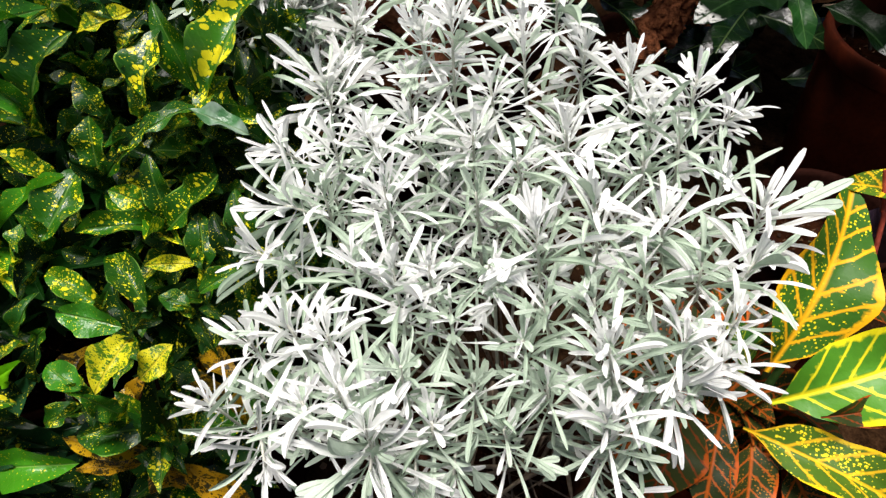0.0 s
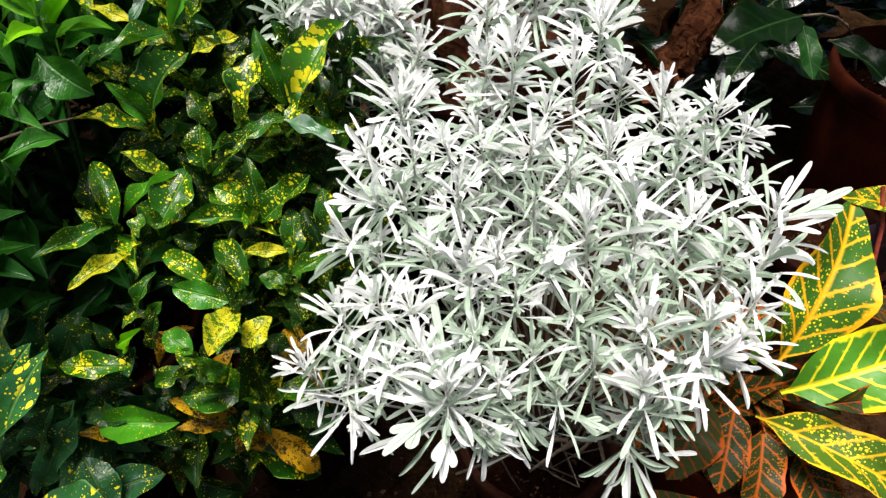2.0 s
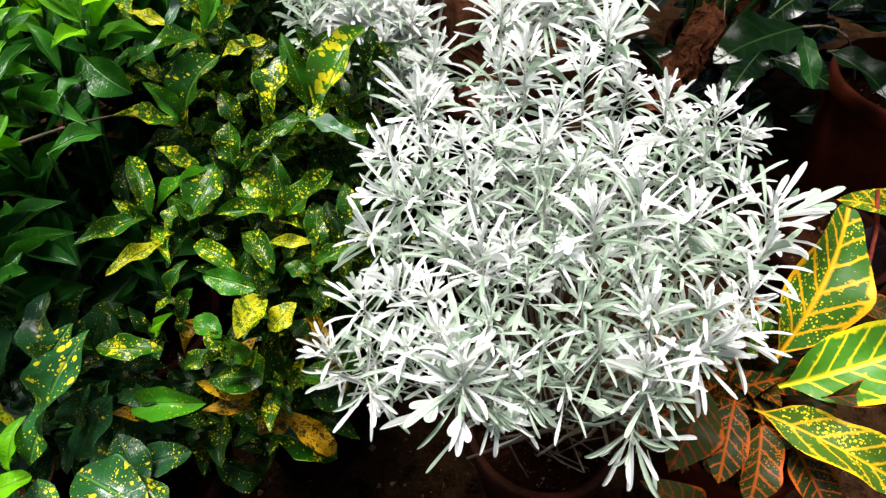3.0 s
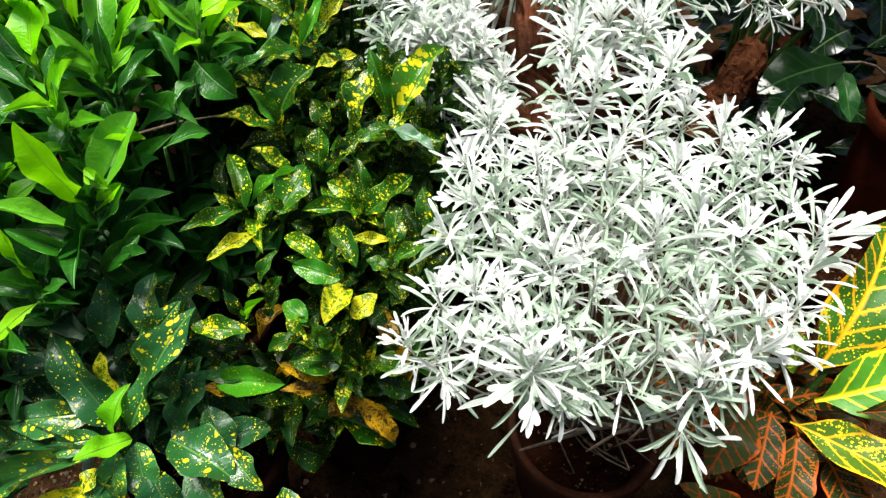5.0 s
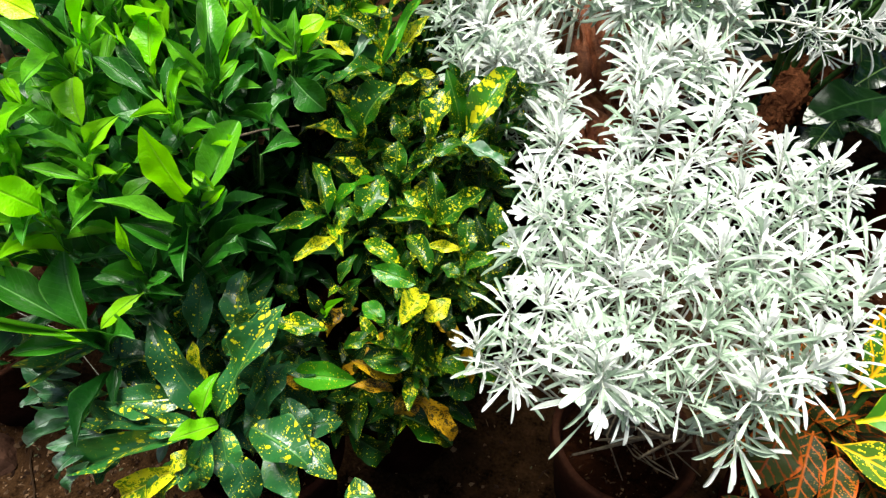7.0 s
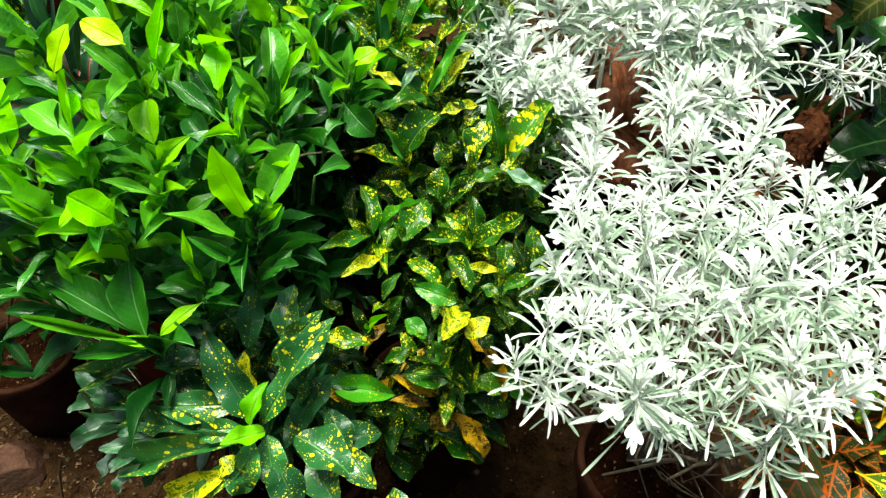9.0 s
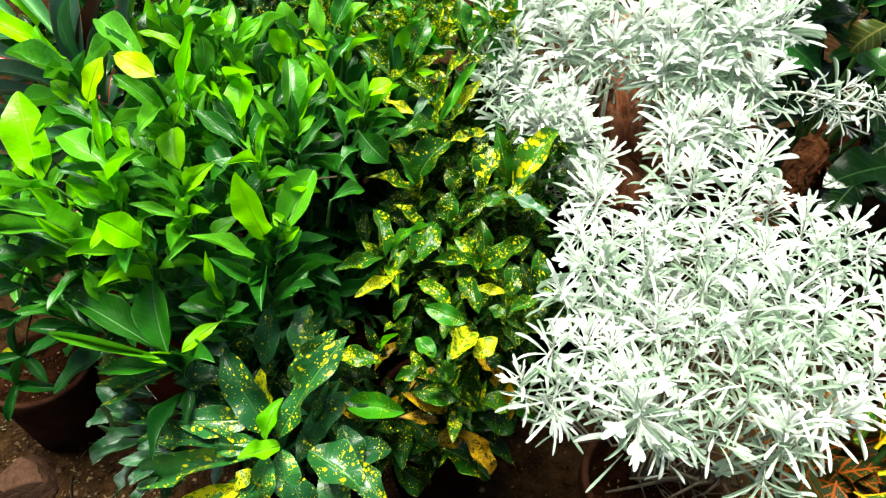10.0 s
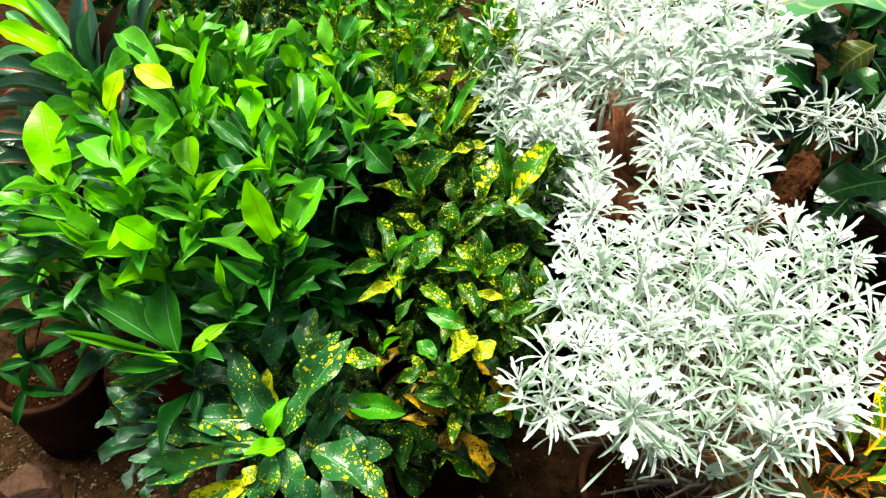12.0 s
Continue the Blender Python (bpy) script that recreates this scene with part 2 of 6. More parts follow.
YELLOW = (0.80, 0.72, 0.015)
M = {
    # gold-dust shrub
    "gold_g": leaf_material("gold_dust_leaf", (0.004, 0.042, 0.002), (0.023, 0.13, 0.005), YELLOW, 0.34, 0.33, (0.10, 0.22, 0.03), 0.10, margin=(0.24, 0.46, 0.07), through_light=0.26, gloss=0.4, rough=0.28),
    "gold_b": leaf_material("gold_dust_leaf_blotched", (0.008, 0.065, 0.003), (0.04, 0.19, 0.006), YELLOW, 0.60, 0.42, (0.14, 0.26, 0.03), 0.10, margin=(0.24, 0.46, 0.06), through_light=0.28, gloss=0.5),
    "gold_p": leaf_material("gold_dust_leaf_plain", (0.008, 0.070, 0.003), (0.032, 0.19, 0.008), YELLOW, 0.20, 0.30, (0.12, 0.26, 0.04), 0.12, margin=(0.18, 0.40, 0.06), gloss=0.5),
    "gold_y": leaf_material("gold_dust_leaf_yellow", (0.58, 0.54, 0.01), (0.82, 0.76, 0.02), (0.05, 0.17, 0.008), 0.66, 0.72, (0.75, 0.66, 0.06), 0.2, through_light=0.4, dots=(20.0, 50.0)),
    "gold_o": leaf_material("gold_dust_leaf_withered", (0.38, 0.19, 0.006), (0.64, 0.40, 0.010), (0.024, 0.022, 0.005), 0.62, 0.74, (0.50, 0.28, 0.02), 0.1),
    # darkened copy of the flecked leaf, its colour stands in for shade
    "gold_d": leaf_material("gold_dust_leaf_shaded", (0.002, 0.015, 0.002), (0.007, 0.040, 0.004), YELLOW, 0.24, 0.24, (0.03, 0.07, 0.015), 0.1, gloss=0.2),
    "gold_k": leaf_material("dusty_leaf", (0.016, 0.080, 0.026), (0.055, 0.18, 0.060), None, 0, 0, (0.20, 0.30, 0.16), 0.1, wear=(0.30, 0.38, 0.32), rough=0.32, gloss=0.7, margin=(0.30, 0.40, 0.28)),
    "gold_l": leaf_material("young_leaf", (0.12, 0.50, 0.006), (0.28, 0.76, 0.010), None, 0, 0, (0.36, 0.60, 0.08), 0.15, through_light=0.5),
    "gold_r": leaf_material("fresh_leaf", (0.025, 0.18, 0.006), (0.07, 0.33, 0.012), YELLOW, 0.22, 0.28, (0.16, 0.36, 0.05), 0.12, through_light=0.35),
    # dark spotted shrub
    "dark_g": leaf_material("dotted_leaf", (0.008, 0.070, 0.014), (0.034, 0.18, 0.034), YELLOW, 0.34, 0.33, (0.12, 0.28, 0.06), 0.07, margin=(0.14, 0.32, 0.10), gloss=0.8, dots=(15.0, 44.0)),
    "dark_b": leaf_material("dotted_leaf_large_dots", (0.008, 0.062, 0.014), (0.030, 0.155, 0.032), YELLOW, 0.42, 0.33, (0.10, 0.25, 0.05), 0.07, margin=(0.14, 0.30, 0.10), gloss=0.8, dots=(11.0, 42.0)),
    # darker copy of the dotted leaf, with shade mixed into its green
    "dark_d": leaf_material("dotted_leaf_shaded", (0.006, 0.040, 0.012), (0.020, 0.10, 0.028), YELLOW, 0.24, 0.26, (0.05, 0.11, 0.03), 0.1, margin=(0.06, 0.15, 0.06), gloss=0.3, dots=(15.0, 44.0)),
    # plain green shrub
    "green_p": leaf_material("green_leaf", (0.032, 0.17, 0.006), (0.17, 0.53, 0.018), None, 0, 0, (0.26, 0.56, 0.14), 0.10, gloss=0.5, rough=0.3, margin=(0.26, 0.58, 0.10), through_light=0.28),
    "green_r": leaf_material("fresh_green_leaf", (0.12, 0.48, 0.006), (0.32, 0.74, 0.010), None, 0, 0, (0.22, 0.50, 0.06), 0.04, margin=(0.32, 0.66, 0.05), through_light=0.5),
    "green_l": leaf_material("lime_leaf", (0.26, 0.90, 0.004), (0.42, 0.97, 0.006), None, 0, 0, (0.48, 0.92, 0.05), 0.0, through_light=0.55, margin=(0.60, 0.97, 0.06)),
    "green_y": leaf_material("yellow_leaf", (0.44, 0.86, 0.005), (0.62, 0.94, 0.008), None, 0, 0, (0.76, 0.90, 0.04), 0.04, through_light=0.5),
    # two darker copies of the green leaf, for half shade and deep shade
    "green_m": leaf_material("half_shaded_green_leaf", (0.007, 0.064, 0.003), (0.032, 0.185, 0.008), None, 0, 0, (0.17, 0.40, 0.11), 0.09, gloss=0.5, rough=0.3, margin=(0.18, 0.46, 0.08), through_light=0.25),
    "green_d": leaf_material("shaded_green_leaf", (0.003, 0.030, 0.003), (0.011, 0.080, 0.007), None, 0, 0, (0.04, 0.12, 0.03), 0.04, margin=(0.05, 0.17, 0.03), gloss=0.35),
    # veined croton
    "cr_y": leaf_material("croton_leaf_yellow", (0.022, 0.12, 0.010), (0.08, 0.26, 0.014), None, 0.0, 0.0, (0.80, 0.70, 0.015), 0.9, 0.030, (0.74, 0.66, 0.01), vein_gap=8.5, veins_tint=0.35, through_light=0.15, gloss=0.25, rough=0.42),
    "cr_c": leaf_material("croton_leaf_amber", (0.018, 0.075, 0.008), (0.05, 0.16, 0.010), (0.78, 0.62, 0.012), 0.16, 0.34, (0.84, 0.42, 0.008), 0.9, 0.030, (0.84, 0.42, 0.006), vein_gap=7.5, veins_tint=0.55, through_light=0.15, gloss=0.2, rough=0.5, dots=(26.0, 64.0)),
    "cr_o": leaf_material("croton_leaf_orange", (0.012, 0.022, 0.005), (0.035, 0.045, 0.008), None, 0.0, 0.0, (0.20, 0.036, 0.004), 0.7, 0.02, (0.40, 0.075, 0.005), vein_gap=8.0, veins_tint=0.6, through_light=0.15, gloss=0.15, rough=0.5),
    "cr_m": leaf_material("croton_leaf_mixed", (0.025, 0.075, 0.008), (0.08, 0.16, 0.010), (0.80, 0.66, 0.02), 0.25, 0.45, (0.80, 0.46, 0.012), 0.8, 0.022, (0.84, 0.56, 0.008), vein_gap=6.5, veins_tint=0.5, through_light=0.15, gloss=0.25, rough=0.45, dots=(24.0, 60.0)),
    "cr_d": leaf_material("croton_leaf_dark", (0.010, 0.022, 0.005), (0.03, 0.04, 0.008), (0.3, 0.12, 0.01), 0.2, 0.4, (0.42, 0.09, 0.008), 0.8, 0.03, (0.45, 0.08, 0.006), vein_gap=7.0, veins_tint=0.5, through_light=0.12, gloss=0.15, rough=0.5),
    "cr_g": leaf_material("croton_leaf_green", (0.020, 0.10, 0.010), (0.05, 0.19, 0.012), (0.70, 0.55, 0.01), 0.2, 0.35, (0.45, 0.50, 0.02), 0.7, 0.03, vein_gap=7.0, veins_tint=0.4, through_light=0.15),
    # silver shrub
    "silver": leaf_material("silver_leaf", (0.85, 0.89, 0.84), (0.95, 0.96, 0.94), None, 0, 0, (0.86, 0.90, 0.85), 0.0, rough=0.85, gloss=0.12, through_light=0.3),
    # greener older leaf, also greyed to imitate the shade inside the shrub
    "silver_g": leaf_material("silver_leaf_greenish_shaded", (0.34, 0.45, 0.33), (0.62, 0.73, 0.60), None, 0, 0, (0.68, 0.78, 0.65), 0.0, rough=0.85, gloss=0.12, through_light=0.25),
    "silver_stem": plain_material("silver_stem_bark", (0.42, 0.43, 0.36), (0.62, 0.62, 0.54), 90.0, 0.85),
    "old_stem": plain_material("woody_stem_bark", (0.07, 0.05, 0.035), (0.17, 0.13, 0.09), 70.0, 0.85),
    "green_stem": plain_material("green_stem_skin", (0.025, 0.07, 0.012), (0.06, 0.14, 0.03), 60.0, 0.6),
    # dark broad-leaved plants and straps
    "broad": leaf_material("broad_leaf", (0.008, 0.055, 0.009), (0.026, 0.13, 0.020), None, 0, 0, (0.09, 0.22, 0.06), 0.25, vein_gap=6.0, rough=0.4, gloss=0.22, margin=(0.24, 0.34, 0.06)),
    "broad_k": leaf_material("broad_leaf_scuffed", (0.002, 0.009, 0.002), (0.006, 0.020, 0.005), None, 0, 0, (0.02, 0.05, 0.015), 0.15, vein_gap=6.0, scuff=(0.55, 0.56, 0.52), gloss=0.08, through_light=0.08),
    "broad_p": leaf_material("broad_leaf_pale", (0.03, 0.12, 0.04), (0.08, 0.21, 0.08), None, 0, 0, (0.62, 0.66, 0.20), 0.3, 0.012, vein_gap=5.0, rough=0.35, gloss=0.5, margin=(0.40, 0.50, 0.16)),
    "broad_g": leaf_material("broad_leaf_young", (0.03, 0.16, 0.02), (0.09, 0.30, 0.05), None, 0, 0, (0.3, 0.45, 0.15), 0.3, rough=0.25, gloss=0.8),
    # dark glossy leaf, blackened further to carry the shade low down
    "broad_d": leaf_material("broad_leaf_dark_shaded", (0.002, 0.011, 0.003), (0.007, 0.030, 0.007), None, 0, 0, (0.10, 0.16, 0.05), 0.15, vein_gap=6.0, rough=0.22, gloss=0.6),
    "broad_y": leaf_material("broad_leaf_amber", (0.10, 0.15, 0.02), (0.26, 0.26, 0.05), None, 0, 0, (0.60, 0.52, 0.14), 0.6, 0.03, (0.24, 0.09, 0.03), vein_gap=6.0),
    "strap": leaf_material("strap_leaf", (0.004, 0.022, 0.009), (0.024, 0.080, 0.032), None, 0, 0, (0.55, 0.05, 0.03), 0.0, 0.030, gloss=0.8, rough=0.3, margin=(0.14, 0.08, 0.05), through_light=0.08),
    "strap_w": leaf_material("strap_leaf_sheen", (0.012, 0.050, 0.030), (0.05, 0.12, 0.075), None, 0, 0, (0.50, 0.03, 0.02), 0.0, 0.035, gloss=1.0, rough=0.34, margin=(0.30, 0.12, 0.08), through_light=0.08),
    "strap_r": leaf_material("strap_leaf_brown", (0.020, 0.010, 0.006), (0.070, 0.030, 0.016), None, 0, 0, (0.14, 0.06, 0.03), 0.0, 0.03, gloss=0.5, rough=0.35, through_light=0.08),
    "strap_g": leaf_material("strap_leaf_green", (0.03, 0.17, 0.04), (0.12, 0.36, 0.11), None, 0, 0, (0.32, 0.56, 0.20), 0.0, 0.04, gloss=0.7, margin=(0.20, 0.45, 0.16)),
    # pots and ground
    "terracotta": plain_material("terracotta", (0.070, 0.011, 0.004), (0.12, 0.022, 0.008), 14.0, 0.8, 0.25, 0.002, (0.03, 0.008, 0.004), gloss=0.04),
    "brown_pot": plain_material("dull_brown_pot", (0.022, 0.008, 0.0045), (0.055, 0.020, 0.011), 16.0, 0.9, 0.25, 0.002, (0.012, 0.006, 0.004), gloss=0.03),
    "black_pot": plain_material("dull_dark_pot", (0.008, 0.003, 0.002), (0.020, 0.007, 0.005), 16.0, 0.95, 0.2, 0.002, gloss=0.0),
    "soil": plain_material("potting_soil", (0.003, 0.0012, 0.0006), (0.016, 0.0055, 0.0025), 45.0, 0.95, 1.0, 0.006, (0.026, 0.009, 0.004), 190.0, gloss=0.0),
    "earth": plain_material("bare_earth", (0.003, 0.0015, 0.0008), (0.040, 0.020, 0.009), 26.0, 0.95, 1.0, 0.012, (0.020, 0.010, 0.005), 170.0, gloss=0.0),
    "trunk_bark": plain_material("trunk_bark", (0.10, 0.026, 0.010), (0.42, 0.14, 0.06), 46.0, 0.6, 1.0, 0.006, (0.14, 0.034, 0.014), 210.0, gloss=0.25),
    "red_soil": plain_material("reddish_soil", (0.012, 0.004, 0.002), (0.09, 0.032, 0.016), 50.0, 0.9, 1.0, 0.006, (0.04, 0.014, 0.007), 170.0, gloss=0.0),
    "purple": leaf_material("dark_purple_leaf", (0.020, 0.012, 0.022), (0.06, 0.04, 0.06), None, 0, 0, (0.09, 0.05, 0.07), 0.2, gloss=0.6),
    "red_stem": plain_material("red_stem_skin", (0.20, 0.030, 0.020), (0.42, 0.085, 0.05), 60.0, 0.5),
    "thread": plain_material("dry_thread", (0.25, 0.24, 0.20), (0.42, 0.40, 0.34), 60.0, 0.8),
    "stone": plain_material("brown_stone", (0.030, 0.014, 0.009), (0.075, 0.036, 0.023), 26.0, 0.9, 0.9, 0.006, (0.03, 0.017, 0.011), gloss=0.05),
    "bark": plain_material("crumbly_bark", (0.020, 0.007, 0.004), (0.24, 0.085, 0.036), 60.0, 0.95, 1.0, 0.012, (0.09, 0.030, 0.014), 190.0, gloss=0.0),
    "litter": litter_material(),
}


# ---- builders ----
def thing(name, at, label, category, group=""):
    ob = new(name)
    ob.empty_display_size = 0.05
    ob.location = at
    ob["place"] = list(at)
    return tagged(ob, label, category, group)


def part(name, mesh, material, parent, label="", m=None, kind=""):
    """Links a bmesh or a mesh as ONE object under a thing; its coordinates are the world's unless m is given."""
    if isinstance(mesh, bmesh.types.BMesh):
        data = bpy.data.meshes.new(name)
        mesh.to_mesh(data)
        mesh.free()
        mesh = data
    if material is not None and not mesh.materials:
        mesh.materials.append(material)
    ob = new(name, mesh)
    ob.parent = parent
    here = Matrix.Translation(parent.location).inverted()
    ob.matrix_basis = here @ (m if m is not None else Matrix())
    return tagged(ob, label, kind=kind)


def smooth(mesh):
    mesh.polygons.foreach_set("use_smooth", [True] * len(mesh.polygons))
    return mesh


def leaf_grid(profile, rows, cols, arch, fold, wave, curl, rng, steps=None, twist=0.0, ragged=0.0):
    """A blade of unit length along +y, unit width, facing +z: vertices, faces and (u, v)."""
    verts, faces, uvs = [], [], []
    ph, sway, turn = rng.uniform(0, 6.28), rng.uniform(-1, 1) * 0.05, rng.uniform(-1, 1) * twist
    wob = [(rng.uniform(0, 6.28), rng.uniform(0, 6.28)) for _ in range(2)] if ragged else []
    for i in range(rows + 1):
        t = steps[i] if steps else i / rows
        full = profile(t)
        for j in range(cols + 1):
            s = 2 * j / cols - 1
            w = full
            if ragged and 0.1 < t < 0.97:      # uneven margins
                f, g = wob[s > 0]
                w = full * (1 + ragged * (math.sin(f + 15 * t) + 0.7 * math.sin(g + 31 * t)))
            x = 0.5 * s * w + sway * math.sin(3.14 * t)
            z = arch * 4 * t * (1 - t) + fold * abs(s) * w * 0.5 + wave * abs(s) * math.sin(ph + t * 11 + (2.1 if s > 0 else 0)) * w - curl * max(0, t - 0.6) ** 2
            a = turn * (t - 0.3)
            across = 0.5 * s * w * 0.35      # width is about a third of the length
            verts.append((x - 0.5 * s * w * (1 - math.cos(a)), t, z + across * math.sin(a)))
            uvs.append((0.5 * s * min(1.0, full + 0.02), t))
    for i in range(rows):
        for j in range(cols):
            a = i * (cols + 1) + j
            faces.append((a, a + 1, a + cols + 2, a + cols + 1))
    return verts, faces, uvs


def make_mesh(name, verts, faces, uvs, material):
    me = bpy.data.meshes.new(name)
    me.from_pydata(verts, [], faces)
    lay = me.uv_layers.new(name="UVMap")
    loops = np.zeros(len(me.loops), dtype=np.int32)
    me.loops.foreach_get("vertex_index", loops)
    lay.data.foreach_set("uv", np.asarray(uvs, dtype=np.float32)[loops].ravel())
    me.materials.append(material)
    return smooth(me)


def lance(t):      # pointed oval, widest past the middle
    return max(0.03, (math.sin(math.pi * min(1, t ** 0.85)) ** 0.75) * (0.85 + 0.3 * t)) if t < 0.999 else 0.015


def ovate(t):      # broad blade on a short stalk
    return 0.07 if t < 0.08 else max(0.02, math.sin(math.pi * ((t - 0.08) / 0.92) ** 0.8) ** 0.65)


def oblong(t):     # long blade on a short stalk, widest past the middle, drawn out to a point
    if t < 0.06:
        return 0.09
    u = (t - 0.06) / 0.94
    return max(0.02, math.sin(math.pi * u ** 1.08) ** 0.85 * (1 - 0.25 * max(0.0, u - 0.75)))


def blunt(t):      # long blade, widest near its rounded end
    return 0.10 if t < 0.05 else max(0.05, math.sin(math.pi * ((t - 0.05) / 0.95) ** 1.20) ** 0.60)


def spoon(t):      # narrow at the foot, widest near the rounded tip
    return 0.20 + 0.80 * math.sin(1.5708 * t / 0.82) ** 1.6 if t < 0.82 else max(0.22, math.sqrt(max(0.0, 1 - ((t - 0.82) / 0.183) ** 2)))


OBLONG_STEPS = (0, 0.05, 0.12, 0.2, 0.28, 0.36, 0.44, 0.52, 0.6, 0.68, 0.76, 0.84, 0.91, 0.96, 0.988, 1.0)
SPOON_STEPS = (0, 0.25, 0.5, 0.70, 0.84, 0.93, 0.98, 1.0)


def fingered(rng):
    """A narrow leaf that parts into three blunt fingers; its width is 0.4 of its length."""
    verts, faces, uvs = [], [], []
    for turn, foot, length in ((0.0, 0.0, 1.0), (rng.uniform(0.35, 0.55), 0.42, rng.uniform(0.36, 0.5)), (-rng.uniform(0.35, 0.55), 0.46, rng.uniform(0.32, 0.46))):
        v, f, u = leaf_grid(spoon, 7, 2, 0.02, 0.03, 0.0, rng.uniform(-0.1, 0.2), rng, SPOON_STEPS)
        n, wide = len(verts), 0.14
        for x, y, z in v:
            a, b = x * wide, y * length
            xx, yy = a * math.cos(turn) + b * math.sin(turn), b * math.cos(turn) - a * math.sin(turn)
            verts.append((xx / 0.4, yy + foot, z * length + 0.01 * abs(turn)))
        faces += [tuple(k + n for k in q) for q in f]
        uvs += u
    return verts, faces, uvs


def strap(t):
    return 0.5 + 0.5 * math.sin(min(1, t * 2) * 1.57) if t < 0.6 else max(0.03, math.cos((t - 0.6) / 0.4 * 1.55) ** 0.8)


RNG = random.Random(11)
SHAPES = {
    "gold": [leaf_grid(lance, 18, 4, RNG.uniform(0.0, 0.16), RNG.uniform(0.12, 0.65), 0.085, RNG.uniform(-0.2, 0.9), RNG, twist=0.7, ragged=0.028) for _ in range(12)],
    "green": [leaf_grid(oblong if k % 3 else blunt, 15, 4, RNG.uniform(0.0, 0.14), RNG.uniform(0.12, 0.55), 0.045, RNG.uniform(-0.1, 0.70), RNG, OBLONG_STEPS, twist=0.4, ragged=0.018) for k in range(12)],
    "croton": [leaf_grid(ovate, 20, 6, RNG.uniform(0.03, 0.10), RNG.uniform(0.1, 0.30), 0.06, RNG.uniform(0, 0.4), RNG, twist=0.3, ragged=0.02) for _ in range(4)],
    "silver": [leaf_grid(spoon, 7, 2, RNG.uniform(-0.06, 0.12), RNG.uniform(-0.05, 0.30), 0.0, RNG.uniform(-0.4, 0.7), RNG, SPOON_STEPS) for _ in range(8)]
              + [fingered(RNG) for _ in range(3)],
    "strap": [leaf_grid(strap, 10, 4, RNG.uniform(0.02, 0.14), 0.35, 0.01, 0.2, RNG) for _ in range(3)],
}
SHAPES["green"] += [leaf_grid(f, 15, 4, 0.04, s, 0.05, c, RNG, OBLONG_STEPS, twist=0.15, ragged=0.025) for f, s, c in ((ovate, 0.14, 0.1), (blunt, 0.22, -0.1))]
CACHE = {}


def leaf_mesh(species, variant, mat):
    key = (species, variant, mat)
    if key not in CACHE:
        CACHE[key] = make_mesh("leaf", *SHAPES[species][variant], M[mat])
    return CACHE[key]


def leaf_frame(base, tip, width, rng, lift=(0.0, -0.35, 0.9), jitter=0.5):
    """The pose of a leaf from its foot to its tip; it faces up and outward, with a little chance."""
    base, tip = Vector(base), Vector(tip)
    y = tip - base
    length = max(y.length, 0.004)
    y.normalize()
    n = Vector(lift) + Vector((rng.uniform(-1, 1), rng.uniform(-1, 1), rng.uniform(-0.5, 0.5))) * jitter
    n = n - y * n.dot(y)
    if n.length < 0.05:
        n = y.orthogonal()
    n.normalize()
    x = y.cross(n)
    m = Matrix((x * width, y * length, n * length)).transposed().to_4x4()
    m.translation = base
    return m


class Foliage:
    """Leaves of one plant: the first ones each an object, all further ones joined."""
    def __init__(self, plant, species, seed, limit=300):
        self.plant, self.species, self.rng, self.left = plant, species, random.Random(seed), limit
        self.rest = {}

    def leaf(self, mat, base, tip, width, single=True, lift=(0.0, -0.35, 0.9), jitter=0.5, variant=None):
        shapes = SHAPES[self.species]
        v = self.rng.randrange(len(shapes)) if variant is None else variant
        m = leaf_frame(base, tip, width, self.rng, lift, jitter)
        if single and self.left > 0:
            self.left -= 1
            part("leaf", leaf_mesh(self.species, v, mat), None, self.plant, m=m)
        else:
            self.rest.setdefault(mat, []).append((shapes[v], np.array(m)))

    def finish(self):
        for mat, items in self.rest.items():
            vs, fs, us, n = [], [], [], 0
            for (v, f, u), m in items:
                v = np.asarray(v)
                vs.append(v @ m[:3, :3].T + m[:3, 3])
                fs.extend([tuple(i + n for i in q) for q in f])
                us.extend(u)
                n += len(v)
            part("foliage", make_mesh("foliage", np.concatenate(vs).tolist(), fs, us, M[mat]), None, self.plant, kind="stuff")


def tube(points, radii, sides=6):
    """A round stem through points, with a radius at each."""
    bm = bmesh.new()
    rings = []
    pts = [Vector(p) for p in points]
    for i, p in enumerate(pts):
        d = (pts[min(i + 1, len(pts) - 1)] - pts[max(i - 1, 0)]).normalized()
        a = d.orthogonal().normalized()
        b = d.cross(a)
        rings.append([bm.verts.new(p + (a * math.cos(6.2832 * k / sides) + b * math.sin(6.2832 * k / sides)) * radii[i]) for k in range(sides)])
    for r, q in zip(rings, rings[1:]):
        for k in range(sides):
            bm.faces.new((r[k], r[(k + 1) % sides], q[(k + 1) % sides], q[k])).smooth = True
    bm.faces.new(rings[-1])
    return bm


def bent(a, b, sag, n=7):
    """Points from a to b that leave a upright and bow over to b."""
    a, b = Vector(a), Vector(b)
    c = Vector((a.x + (b.x - a.x) * 0.35, a.y + (b.y - a.y) * 0.35, a.z + (b.z - a.z) * 0.75 + sag))
    return [a * (1 - t) ** 2 + c * 2 * t * (1 - t) + b * t * t for t in (i / (n - 1) for i in range(n))]


def stem(plant, a, b, r0, r1, mat, sag=0.0, label=""):
    pts = bent(a, b, sag)
    return part("stem", tube(pts, [r0 + (r1 - r0) * i / (len(pts) - 1) for i in range(len(pts))]), M[mat], plant, label)


